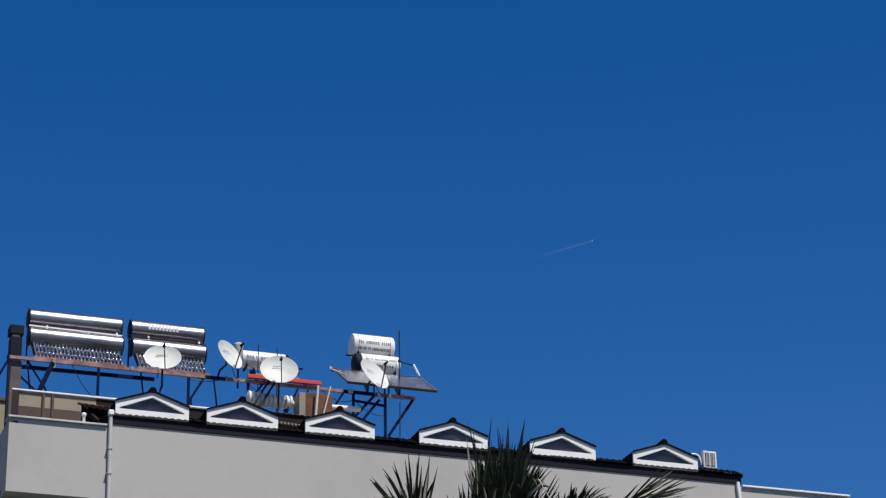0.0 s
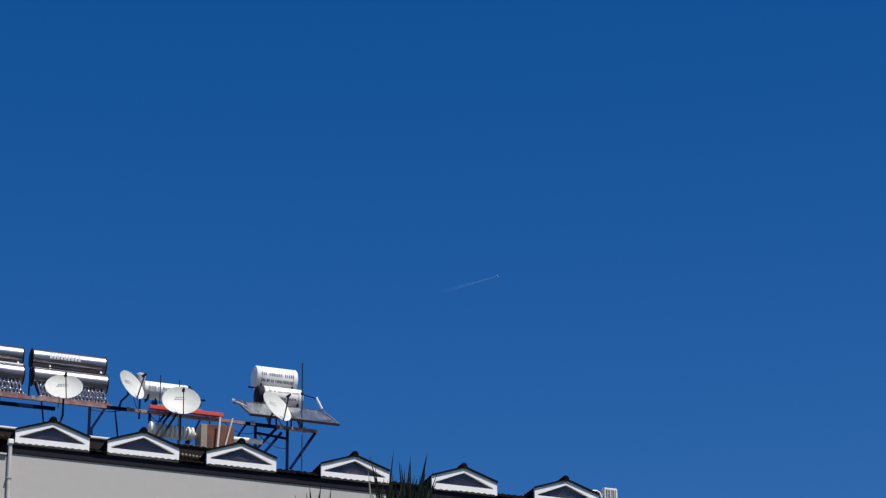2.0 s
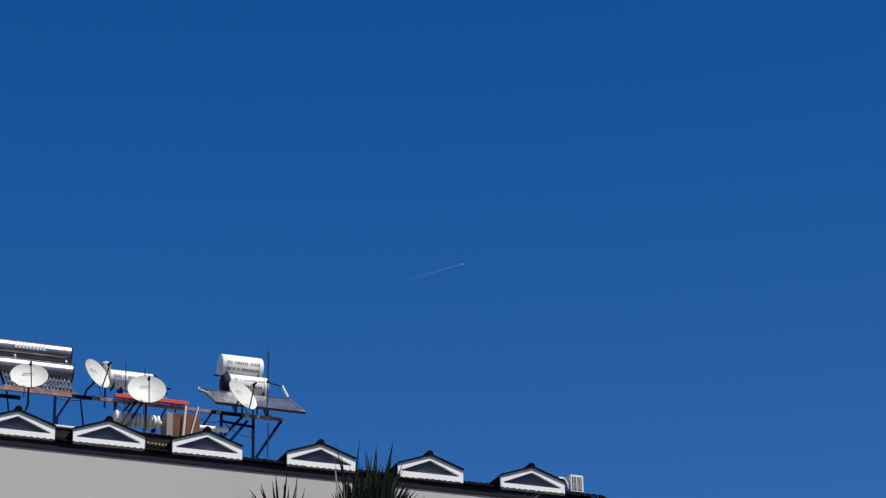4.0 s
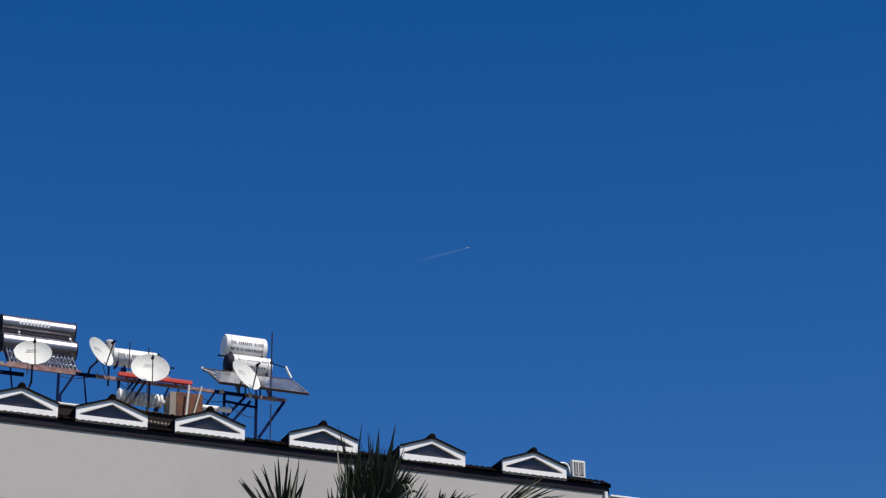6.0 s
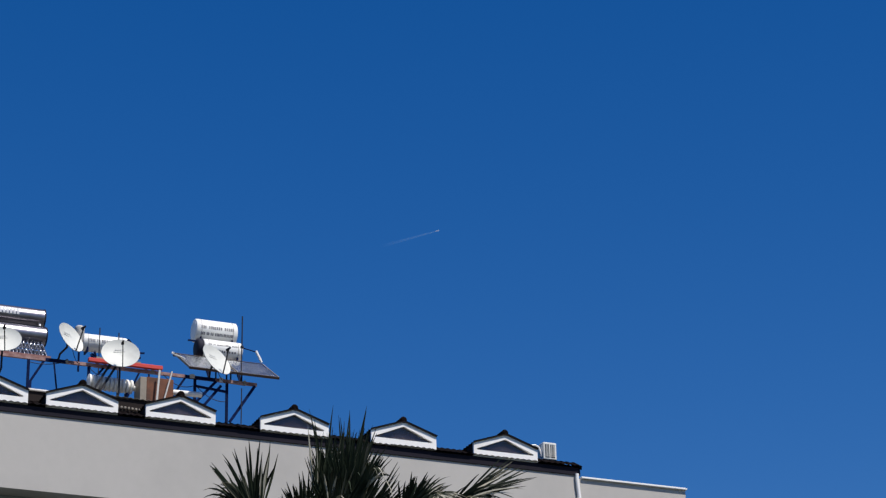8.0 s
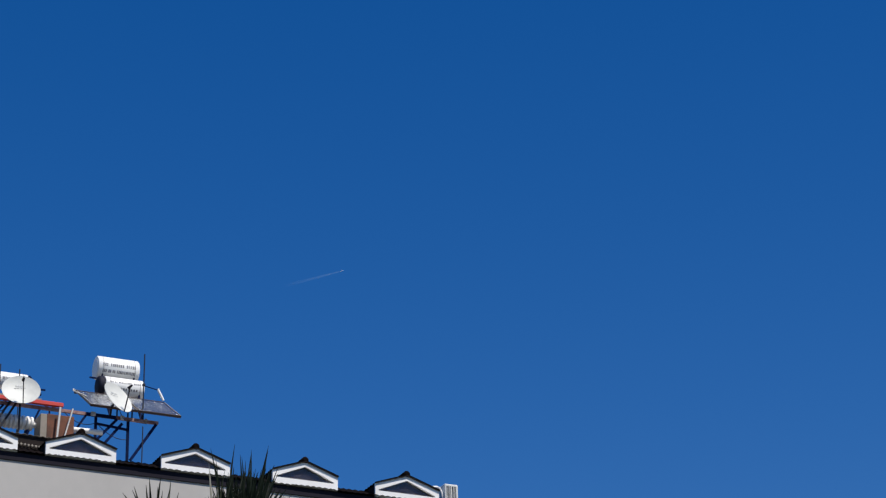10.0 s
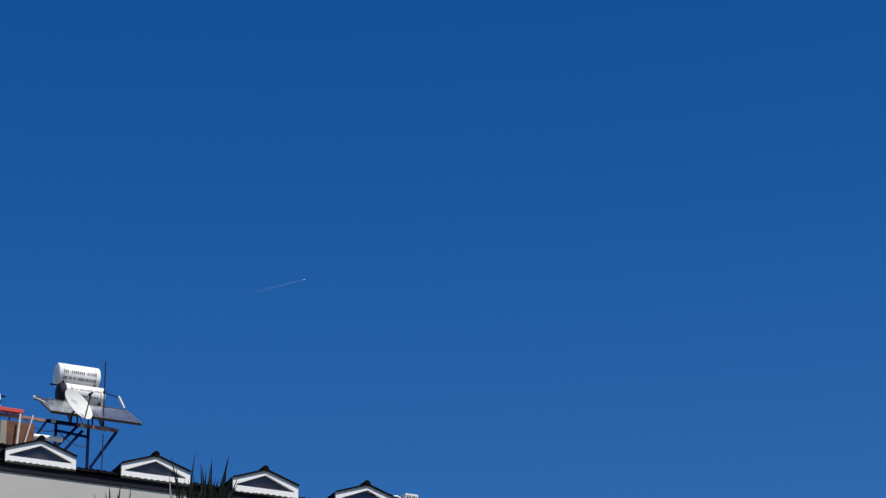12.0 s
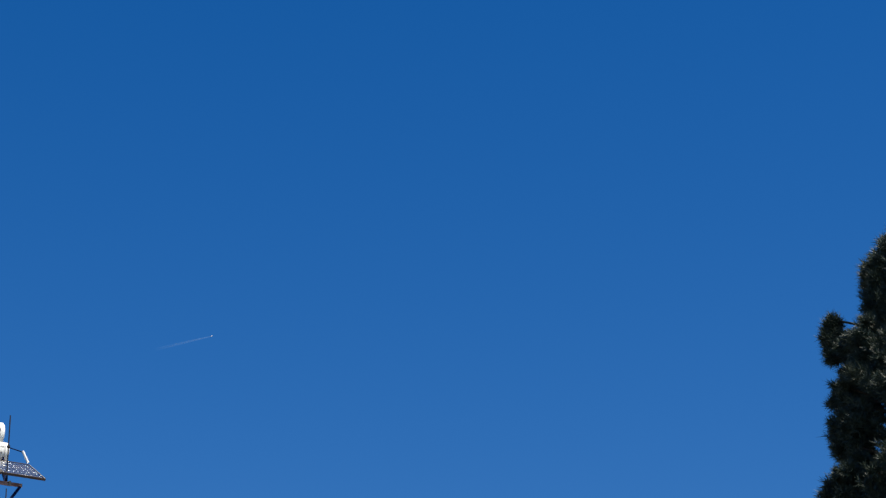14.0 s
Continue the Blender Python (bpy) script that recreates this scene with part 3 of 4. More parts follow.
def tube_heater(x0, x1, tubes, marks, rail):
    th = thing("tube_solar_heater", (x0 + x1) / 2, 54.6, FZ, "stainless steel solar water heater with dark vacuum tubes", "solar heater", "tube solar heaters on the steel frame")
    length = x1 - x0
    r = 0.235
    up = part("upper_tank", lathe((x0 + 0.05, 55.2, 23.595), (x1 + 0.05, 55.2, 23.595), [(0.035, r * 0.98), (length - 0.035, r * 0.98)], 40), TANKSTEEL, th, "polished steel storage tank", smooth=True)
    lo = part("lower_tank", lathe((x0, 54.75, 22.96), (x1, 54.75, 22.96), [(0.035, r * 0.98), (length - 0.035, r * 0.98)], 40), TANKSTEEL, th, smooth=True)
    for tank, y, z, dx in ((up, 55.2, 23.595, 0.05), (lo, 54.75, 22.96, 0.0)):
        for xa, xb in ((x0 + dx, x0 + dx + 0.04), (x1 + dx - 0.04, x1 + dx)):
            part("end_cap", lathe((xa, y, z), (xb, y, z), [(0, r * 0.9), (0.008, r * 1.02), (0.032, r * 1.02), (0.04, r * 0.98)], 32), STEELCAP, tank, smooth=True)
    part("reflector_rail", bar((x0 + 0.05, 54.92, 23.31), (x1 + 0.02, 54.92, 23.29), 0.03, rail), WHITE if rail > 0.03 else STEELCAP, th)
    for x in (x0 + 0.5, x1 - 0.08):
        part("connector", rod((x, 54.95, 23.10), (x, 55.08, 23.42), 0.028, 10), WHITE, th, smooth=True)
    a, b = Vector((0, 54.66, 22.80)), Vector((0, 54.08, 22.24))
    shared = bead = None
    for k in range(tubes):
        x = x0 + 0.12 + (length - 0.24) * k / (tubes - 1)
        if shared is None:
            ob = part("vacuum_tube", lathe(a, b, [(0, 0.026), (0.76, 0.026), (0.79, 0.018), (0.806, 0.006)], 10), TUBE, th, "dark glass vacuum tube", smooth=True)
            shared = ob
            ob.location.x += x
        else:
            ob = new("vacuum_tube", shared.data)
            ob.parent, ob.matrix_parent_inverse = th, shared.matrix_parent_inverse.copy()
            ob.location.x = x
    part("reflector_sheet", bar((x0 + 0.08 + (length - 0.16) / 2, a.y + 0.06, a.z - 0.07), (x0 + 0.08 + (length - 0.16) / 2, b.y + 0.06, b.z - 0.05), length - 0.16, 0.008), BACKSHEET, th, "dull reflector sheet behind the tubes")
    for dz, t in ((0.0, 0.33), (0.0, 0.78)):
        p = a.lerp(b, t)
        part("tube_clip_rail", bar((x0 + 0.08, p.y + 0.022, p.z - 0.022), (x1 - 0.08, p.y + 0.022, p.z - 0.022), 0.03, 0.012), STEEL, th, "bright steel rail with clips")
        for k in range(tubes):
            x = x0 + 0.12 + (length - 0.24) * (k + 0.5) / (tubes - 1)
            if k < tubes - 1:
                if bead is None:
                    own = bmesh.new()
                    bmesh.ops.create_icosphere(own, subdivisions=2, radius=0.036)
                    bead = part("clip", own, CHROME, th, smooth=True)
                    bead.matrix_parent_inverse = Matrix.Translation(-th.location)
                    ob = bead
                else:
                    ob = new("clip", bead.data)
                    ob.parent, ob.matrix_parent_inverse = th, Matrix.Translation(-th.location)
                ob.location = (x, p.y - 0.028, p.z + 0.012)
    part("tube_foot_rail", bar((x0 + 0.05, 54.07, 22.20), (x1 - 0.02, 54.07, 22.20), 0.05, 0.07), PRIMER, th)
    for x in (x0 + 0.1, x1 - 0.1):
        part("side_strut", angle_iron((x, 54.1, 22.16), (x, 55.2, 23.33), 0.035), BLUE, th)
        part("back_strut", angle_iron((x, 55.42, 22.69), (x, 55.38, 23.4), 0.035), BLUE, th)
    for k, w in marks:
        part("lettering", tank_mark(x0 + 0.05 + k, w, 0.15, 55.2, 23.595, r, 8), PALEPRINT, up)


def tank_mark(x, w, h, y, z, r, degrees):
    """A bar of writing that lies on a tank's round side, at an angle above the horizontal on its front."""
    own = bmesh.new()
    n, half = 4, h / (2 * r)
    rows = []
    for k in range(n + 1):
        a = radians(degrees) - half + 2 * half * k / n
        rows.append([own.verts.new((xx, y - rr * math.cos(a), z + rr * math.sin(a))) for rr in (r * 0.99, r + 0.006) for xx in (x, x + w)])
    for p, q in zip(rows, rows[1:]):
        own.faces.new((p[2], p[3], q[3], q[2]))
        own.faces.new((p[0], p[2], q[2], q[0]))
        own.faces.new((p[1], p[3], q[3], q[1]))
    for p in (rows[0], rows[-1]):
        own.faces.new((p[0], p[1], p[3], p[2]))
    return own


tube_heater(8.96, 11.21, 24, [], 0.034)
tube_heater(11.40, 13.22, 19, [(0.42 + 0.085 * k, 0.06) for k in range(9)], 0.02)


# ---- satellite dishes ----
def dish(centre, facing, wide, tall, foot, roll=0.0, label="off-white satellite dish on a bent steel mast"):
    """A shallow offset dish. facing: the way its hollow side looks."""
    c, f = Vector(centre), Vector(facing).normalized()
    d = thing("satellite_dish", *foot, label, "satellite dish", "satellite dishes on the roof")
    m = f.to_track_quat("Z", "Y").to_matrix().to_4x4()
    m = Matrix.Translation(c) @ m @ pose(0, 0, 0, 0, 0, roll)
    n, rings, deep = 40, 6, 0.085
    own = bmesh.new()
    front, back = [], []
    for layer, off in ((front, 0.0), (back, -0.012)):
        for k in range(rings + 1):
            s = k / rings
            layer.append([own.verts.new(m @ Vector((wide / 2 * s * math.cos(2 * math.pi * j / n), tall / 2 * s * math.sin(2 * math.pi * j / n), deep * (s * s - 1) + off + (0.008 if k == rings else 0))))
                          for j in range(n)] if k else [own.verts.new(m @ Vector((0, 0, -deep + off)))])
        for j in range(n):
            own.faces.new((layer[0][0], layer[1][j], layer[1][(j + 1) % n]))
        for p, q in zip(layer[1:], layer[2:]):
            for j in range(n):
                own.faces.new((p[j], p[(j + 1) % n], q[(j + 1) % n], q[j]))
    for j in range(n):
        own.faces.new((front[-1][j], front[-1][(j + 1) % n], back[-1][(j + 1) % n], back[-1][j]))
    ref = part("reflector", own, DISH, d, "off-white shallow reflector", smooth=True)
    for row, (y, w0, h) in enumerate(((0.16, 0.22, 0.045), (0.10, 0.30, 0.022))):
        for j in range(4):
            x = -w0 / 2 + w0 / 4 * j
            s2 = ((x / (wide / 2)) ** 2 + (y / (tall / 2)) ** 2)
            own = box(x, x + w0 / 5.2, y * tall / 0.8 - h / 2, y * tall / 0.8 + h / 2, deep * (s2 - 1) - 0.004, deep * (s2 - 1) + 0.006)
            own.transform(m)
            part("print_mark", own, DISHMARK, ref)
    tip = m @ Vector((0, -tall * 0.02, 0.42))
    low = m @ Vector((0, -tall / 2 - 0.01, 0.0))
    part("feed_arm", bar(low, tip, 0.022, 0.022), DARKMETAL, d)
    axis = (m @ Vector((0, 0.02, -deep)) - tip).normalized()
    feed = part("feed_horn", lathe(tip - axis * 0.06, tip + axis * 0.07, [(0, 0.02), (0.05, 0.026), (0.08, 0.034), (0.13, 0.036)], 12), DARKMETAL, d, smooth=True)
    hub = m @ Vector((0, -0.05, -deep - 0.06))
    part("bracket", bar(m @ Vector((0, -0.05, -deep - 0.012)), hub, 0.10, 0.12), DARKMETAL, d)
    ft = Vector(foot)
    part("mast", pipe([ft, ft + (Vector((hub.x, hub.y, ft.z)) - ft) * 0.2 + Vector((0, 0, 0.12)), Vector((hub.x, hub.y, (ft.z * 0.4 + hub.z * 0.6))), hub + Vector((0, 0, 0.05))], 0.025, 10), DARKMETAL, d, smooth=True)


dish((11.47, 51.5, 21.54), (-0.16, -1, 0.42), 0.84, 0.72, (11.22, 51.62, 20.08), 8)
dish((14.58, 53.0, 22.12), (-0.16, -1, 0.36), 0.90, 0.82, (14.35, 53.3, 20.02), 6)
dish((13.52, 53.5, 22.56), (0.50, -0.78, 0.40), 0.75, 0.82, (13.36, 54.0, 22.16), 0)
dish((16.90, 52.95, 22.24), (0.43, -0.78, 0.45), 0.84, 0.90, (17.05, 53.98, 22.16), 0)


# ---- horizontal white tanks and flat collectors ----
def text_rows(x0, x1, y, z, r, tank, rows):
    for degrees, h, cells in rows:
        span = (x1 - x0) * 0.80
        for k, (p, w) in enumerate(cells):
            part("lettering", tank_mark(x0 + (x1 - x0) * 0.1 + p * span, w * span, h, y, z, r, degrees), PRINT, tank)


def white_tank(x0, x1, y, z, r, label, rows):
    t = thing("water_tank", (x0 + x1) / 2, y, z - r, label, "water tank", "white solar water tanks")
    length = x1 - x0
    shell = part("shell", lathe((x0, y, z), (x1, y, z), tank_profile(length, r), 40), TANKWHITE, t, "white enamelled tank", smooth=True)
    for x in (x0, x1):
        s = -1 if x == x0 else 1
        part("end_plate", lathe((x + s * 0.002, y, z), (x + s * 0.012, y, z), [(0, r * 0.78), (0.01, r * 0.72)], 28), STEELCAP if r < 0.28 else TANKWHITE, t)
    for x in (x0 + length * 0.12, x1 - length * 0.12):
        part("cradle", box(x - 0.02, x + 0.02, y - r * 0.7, y + r * 0.7, z - r - 0.05, z - r * 0.72), BLUE, t)
        part("band", lathe((x - 0.012, y, z), (x + 0.012, y, z), [(0, r + 0.004), (0.024, r + 0.004)], 40), COPING, t, smooth=True)
    text_rows(x0, x1, y, z, r, shell, rows)
    return t


def random_cells(n, seed):
    rnd = random.Random(seed)
    return [((k + 0.1) / n, rnd.uniform(0.45, 0.7) / n) for k in range(n) if rnd.random() > 0.12]


white_tank(17.32, 18.395, 56.2, 24.205, 0.30, "white water tank with two lines of dark print", [(2, 0.075, random_cells(17, 3)), (-29, 0.075, random_cells(23, 5))])
low_tank = white_tank(17.40, 18.40, 55.75, 23.57, 0.25, "white water tank with dark print in front of a collector", [(13, 0.042, random_cells(25, 7)), (-24, 0.05, random_cells(12, 8))])
part("end_cover", lathe((17.23, 55.75, 23.56), (17.392, 55.75, 23.565), [(0, 0.17), (0.02, 0.225), (0.05, 0.245), (0.155, 0.25), (0.162, 0.24)], 36), STEELCAP, low_tank, "dark end cover", smooth=True)
white_tank(14.40, 15.54, 56.0, 23.45, 0.219, "white water tank with a line of dark print", [(0, 0.07, random_cells(23, 11))])


def collector(x0, x1, label):
    a, b = Vector((0, 53.70, 22.268)), Vector((0, 54.97, 23.06))
    c = thing("flat_collector", (x0 + x1) / 2, 54.2, FZ + 0.05, label, "solar collector", "flat solar collectors")
    m = turn_to((x0, a.y, a.z), (x0, b.y, b.z))
    d, w = (b - a).length, x1 - x0
    def put(name, bmx, mat, label=""):
        bmx.transform(m)
        return part(name, bmx, mat, c, label)
    put("tray", box(0.03, d - 0.03, -w + 0.03, -0.03, -0.06, -0.02), ABSORBER)
    put("cover_glass", box(0.03, d - 0.03, -w + 0.03, -0.03, -0.006, 0.0), COVER, "clear cover glass with a sky sheen").visible_shadow = False
    for x in (0.0, d - 0.03):
        put("frame_rail", box(x, x + 0.03, -w, 0, -0.055, 0.006), BROWN)
    for y in (-w, -0.03):
        put("frame_rail", box(0.031, d - 0.031, y, y + 0.018, -0.05, 0.006), GREYSHEET)
    for k in range(6):
        y = -w + w * (k + 0.7) / 6.4
        put("riser", box(0.05, d - 0.05, y, y + 0.012, -0.019, -0.011), GREYSHEET)
    for x in ((x1 - 0.15,) if x0 < 17.5 else (x0 + 0.2,)):
        part("leg", bar((x, 54.0, FZ + 0.04), (x, 54.0, 22.39), 0.03, 0.03), BLUE, c)
        part("leg", bar((x, 54.85, FZ + 0.30), (x, 54.85, 22.92), 0.03, 0.03), BLUE, c)


collector(16.47, 17.64, "flat solar collector panel below the white tanks")
collector(17.67, 18.73, "flat solar collector panel beside the white tanks")

loop = thing("collector_pipe", 16.5, 54.6, 22.8, "pale insulated pipe bent round a collector corner", "pipe")
part("bend", pipe([(16.52, 54.98, 23.02), (16.45, 54.94, 23.05), (16.38, 54.85, 23.03), (16.35, 54.76, 22.96), (16.40, 54.64, 22.88), (16.50, 54.52, 22.80), (16.58, 54.42, 22.72)], 0.018, 8), PLASTIC, loop, smooth=True)
part("clamp", box(16.44, 16.52, 54.93, 55.01, 22.98, 23.06, 0.01), DARKMETAL, loop)

stand = thing("tank_stand", 17.9, 55.42, 22.69, "blue angle-iron stand under the white tanks", "stand")
for x in (17.5, 18.3):
    for y, z in ((56.0, 23.86), (56.3, 23.86), (55.65, 23.30)):
        part("leg", angle_iron((x, 55.42, 22.69), (x, y, z), 0.04), BLUE, stand)
part("rail", angle_iron((17.1, 55.95, 23.83), (18.45, 55.95, 23.83), 0.035), BLUE, stand)
stand2 = thing("tank_stand", 15.0, 55.42, 22.69, "blue angle-iron stand under the small white tank", "stand")
for x in (14.7, 15.35):
    for y in (55.85, 56.15):
        part("leg", angle_iron((x, 55.42, 22.69), (x, y, 23.2), 0.04), BLUE, stand2)
part("rail", angle_iron((15.35, 55.75, 23.22), (15.9, 55.6, 23.2), 0.035), BLUE, stand2)
part("end_bracket", bar((15.50, 55.72, 23.55), (15.68, 55.72, 23.36), 0.05, 0.05), BLUE, stand2)
part("end_bracket", bar((15.68, 55.72, 23.36), (15.72, 55.40, 22.98), 0.05, 0.05), BLUE, stand2)
for x in (14.5, 15.5):
    part("side_rail", angle_iron((x, 54.0, FZ + 0.07), (x, 55.4, 22.95), 0.05), BLUE, stand2)
part("cross_rail", angle_iron((14.45, 54.7, 22.58), (15.55, 54.7, 22.58), 0.06), GREYSHEET, stand2, "weathered grey rail")
cap_tank = thing("grey_header_tank", 14.0, 54.6, FZ + 0.05, "small grey header tank beside the white tank", "header tank")
part("drum", lathe((14.0, 54.6, 22.9), (14.0, 54.6, 23.30), [(0, 0.10), (0.02, 0.115), (0.30, 0.115), (0.33, 0.125), (0.36, 0.12), (0.40, 0.07)], 20), PLASTIC, cap_tank, smooth=True)
part("stalk", rod((14.0, 54.6, 22.15), (14.0, 54.6, 22.9), 0.025), BLUE, cap_tank)

mast = thing("antenna_mast", 17.86, 54.0, FZ, "thin dark mast with a side arm", "mast")
part("pole", rod((17.86, 54.0, FZ), (17.87, 54.0, 23.845), 0.016), DARKMETAL, mast)
part("side_arm", rod((17.87, 54.0, 23.03), (18.235, 54.0, 22.965), 0.014), BLUE, mast)
part("vent_tube", rod((18.225, 54.0, 22.99), (18.365, 53.98, 22.71), 0.030, 10), WHITE, mast, "white vent tube", smooth=True)
part("clamp", box(17.835, 17.90, 53.965, 54.035, 23.02, 23.08, 0.008), DARKMETAL, mast)
for x, y, z1 in ((14.75, 55.6, 23.72), (15.23, 55.6, 23.65), (17.83, 53.9, 21.95)):
    thin = thing("thin_rod", x, y, 20.02, "thin dark steel rod standing up from the roof", "rod")
    part("rod", rod((x, y, 20.02), (x + 0.01, y, z1), 0.014, 6), DARKMETAL, thin)
    part("foot", box(x - 0.05, x + 0.05, y - 0.05, y + 0.05, 20.02, 20.03), DARKMETAL, thin)

# ---- things lying under the frame ----
redbox = thing("red_beam", 14.95, 53.9, 22.16, "red painted metal channel lying on the frame", "beam")
part("channel", bar((14.05, 53.90, 22.212), (15.86, 53.90, 22.212), 0.10, 0.10, 0.012), RED, redbox)

duct = thing("ribbed_duct", 14.5, 53.5, 21.15, "white ribbed flexible duct lying behind the dormers", "duct")
profile, s = [(0, 0.10)], 0.01
for k in range(11):
    for ds, r in ((0.0, 0.115), (0.014, 0.178), (0.062, 0.178), (0.076, 0.115)):
        profile.append((s + ds, r - 0.0015 * k))
    s += 0.1
profile.append((s, 0.08))
part("bellows", lathe((13.94, 53.5, 21.52), (15.2, 53.5, 21.50), profile, 24), RIB, duct, smooth=True)
part("tail_pipe", rod((15.0, 53.62, 21.52), (16.75, 53.62, 21.56), 0.065, 14), RIB, duct, "straight white pipe", smooth=True)
for x in (14.2, 14.9, 16.4):
    part("support", box(x - 0.03, x + 0.03, 53.47, 53.63, 20.02, 21.36), BLUE, duct)

rusty = thing("rusty_cabinet", 15.55, 53.4, 20.02, "rust-brown sheet metal box with a bare grey edge", "cabinet")
part("body", box(15.30, 15.95, 53.25, 53.75, 20.02, 21.72, 0.01), RUST, rusty)
part("side_sheet", box(15.14, 15.297, 53.24, 53.74, 20.02, 21.70, 0.008), GREYSHEET, rusty)
part("pole", bar((15.50, 53.1, 21.0), (15.56, 53.1, 21.86), 0.045, 0.03), PLASTIC, rusty, "pale pole")
part("pole", bar((15.66, 53.1, 21.05), (15.86, 53.1, 21.86), 0.045, 0.03), PLASTIC, rusty, "pale leaning pole")
offcut = thing("stacked_sheets", 14.65, 52.3, 20.02, "weathered roofing offcuts stacked behind the dormers", "roofing stack")
part("sheet", corrugated((14.15, 52.05, 20.70), (15.1, 52.05, 20.68), (0, 0.5, 0.12)), GREYSHEET, offcut, "weathered grey corrugated sheet", smooth=True)
part("stack", box(14.17, 15.08, 52.10, 52.45, 20.02, 20.685), TIMBER, offcut)
for k in range(8):
    part("tile_end", lathe((14.30 + k * 0.085, 52.04, 20.47 - 0.004 * k), (14.30 + k * 0.085, 52.097, 20.47 - 0.004 * k), [(0, 0.022), (0.01, 0.03), (0.057, 0.03)], 8), GREYSHEET, offcut)
boots = thing("dish_bracket", 14.3, 53.2, 20.02, "dark bent steel legs under a dish", "bracket")
for dx in (0.0, 0.16):
    part("leg", bar((13.98 + dx, 53.15, 21.15), (14.42 + dx, 53.15, 21.95), 0.06, 0.05), DARKMETAL, boots)
part("foot", box(13.95, 14.25, 53.1, 53.2, 20.02, 21.16), DARKMETAL, boots)


# ---- fan palm ----
def fan_leaf(parent, core, hub, aim, face, radius, spread, blades, droop, mat, seed, limp=0.12):
    """One fan leaf: a stalk from core to hub and blades that spread about the direction aim in the plane across face."""
    rnd = random.Random(seed)
    hub, aim, face = Vector(hub), Vector(aim).normalized(), Vector(face).normalized()
    side = face.cross(aim).normalized()
    face = aim.cross(side)
    own = bmesh.new()
    segs = 7
    blades = int(blades * 1.4)
    for k in range(blades):
        u = (k + 0.5) / blades * 2 - 1
        ang = radians(spread) * u + rnd.gauss(0, 0.07 if mat is DRYPALM else 0.025)
        way = aim * math.cos(ang) + side * math.sin(ang)
        cross = side * math.cos(ang) - aim * math.sin(ang)
        length = radius * (1 - 0.22 * abs(u) ** 2) * rnd.uniform(0.7 if mat is DRYPALM else 0.84, 1.08)
        fall = droop * rnd.uniform(0.5, 1.6) + (rnd.uniform(0.3, 0.8) if rnd.random() < limp else 0.0)
        curl = rnd.uniform(-0.10, 0.10)
        fold = rnd.choice((-1, 1)) * rnd.uniform(0.3, 0.6)
        web = radius * math.sin(radians(spread) / blades) * 1.05
        rows = []
        for j in range(segs + 1):
            s = j / segs
            p = hub + way * (length * s) + cross * (curl * s * s * length) + face * (0.12 * radius * u * u * s) + Vector((0, 0, -fall * length * s ** 3))
            half = max(0.0025, min(web * s * 1.15 + 0.006, 0.024) * (1 if s < 0.62 else ((1 - s) / 0.38) ** 0.8))
            rows.append((own.verts.new(p - cross * half), own.verts.new(p + face * half * fold), own.verts.new(p + cross * half)))
        for p, q in zip(rows, rows[1:]):
            own.faces.new((p[0], p[1], q[1], q[0]))
            own.faces.new((p[1], p[2], q[2], q[1]))
    leaf = part("leaf", own, mat, parent)
    core = Vector(core)
    mid = core.lerp(hub, 0.55) + Vector((0, 0, 0.12))
    part("stalk", pipe([core, mid, hub, hub + aim * 0.12], 0.022, 6), PETIOLE, leaf)


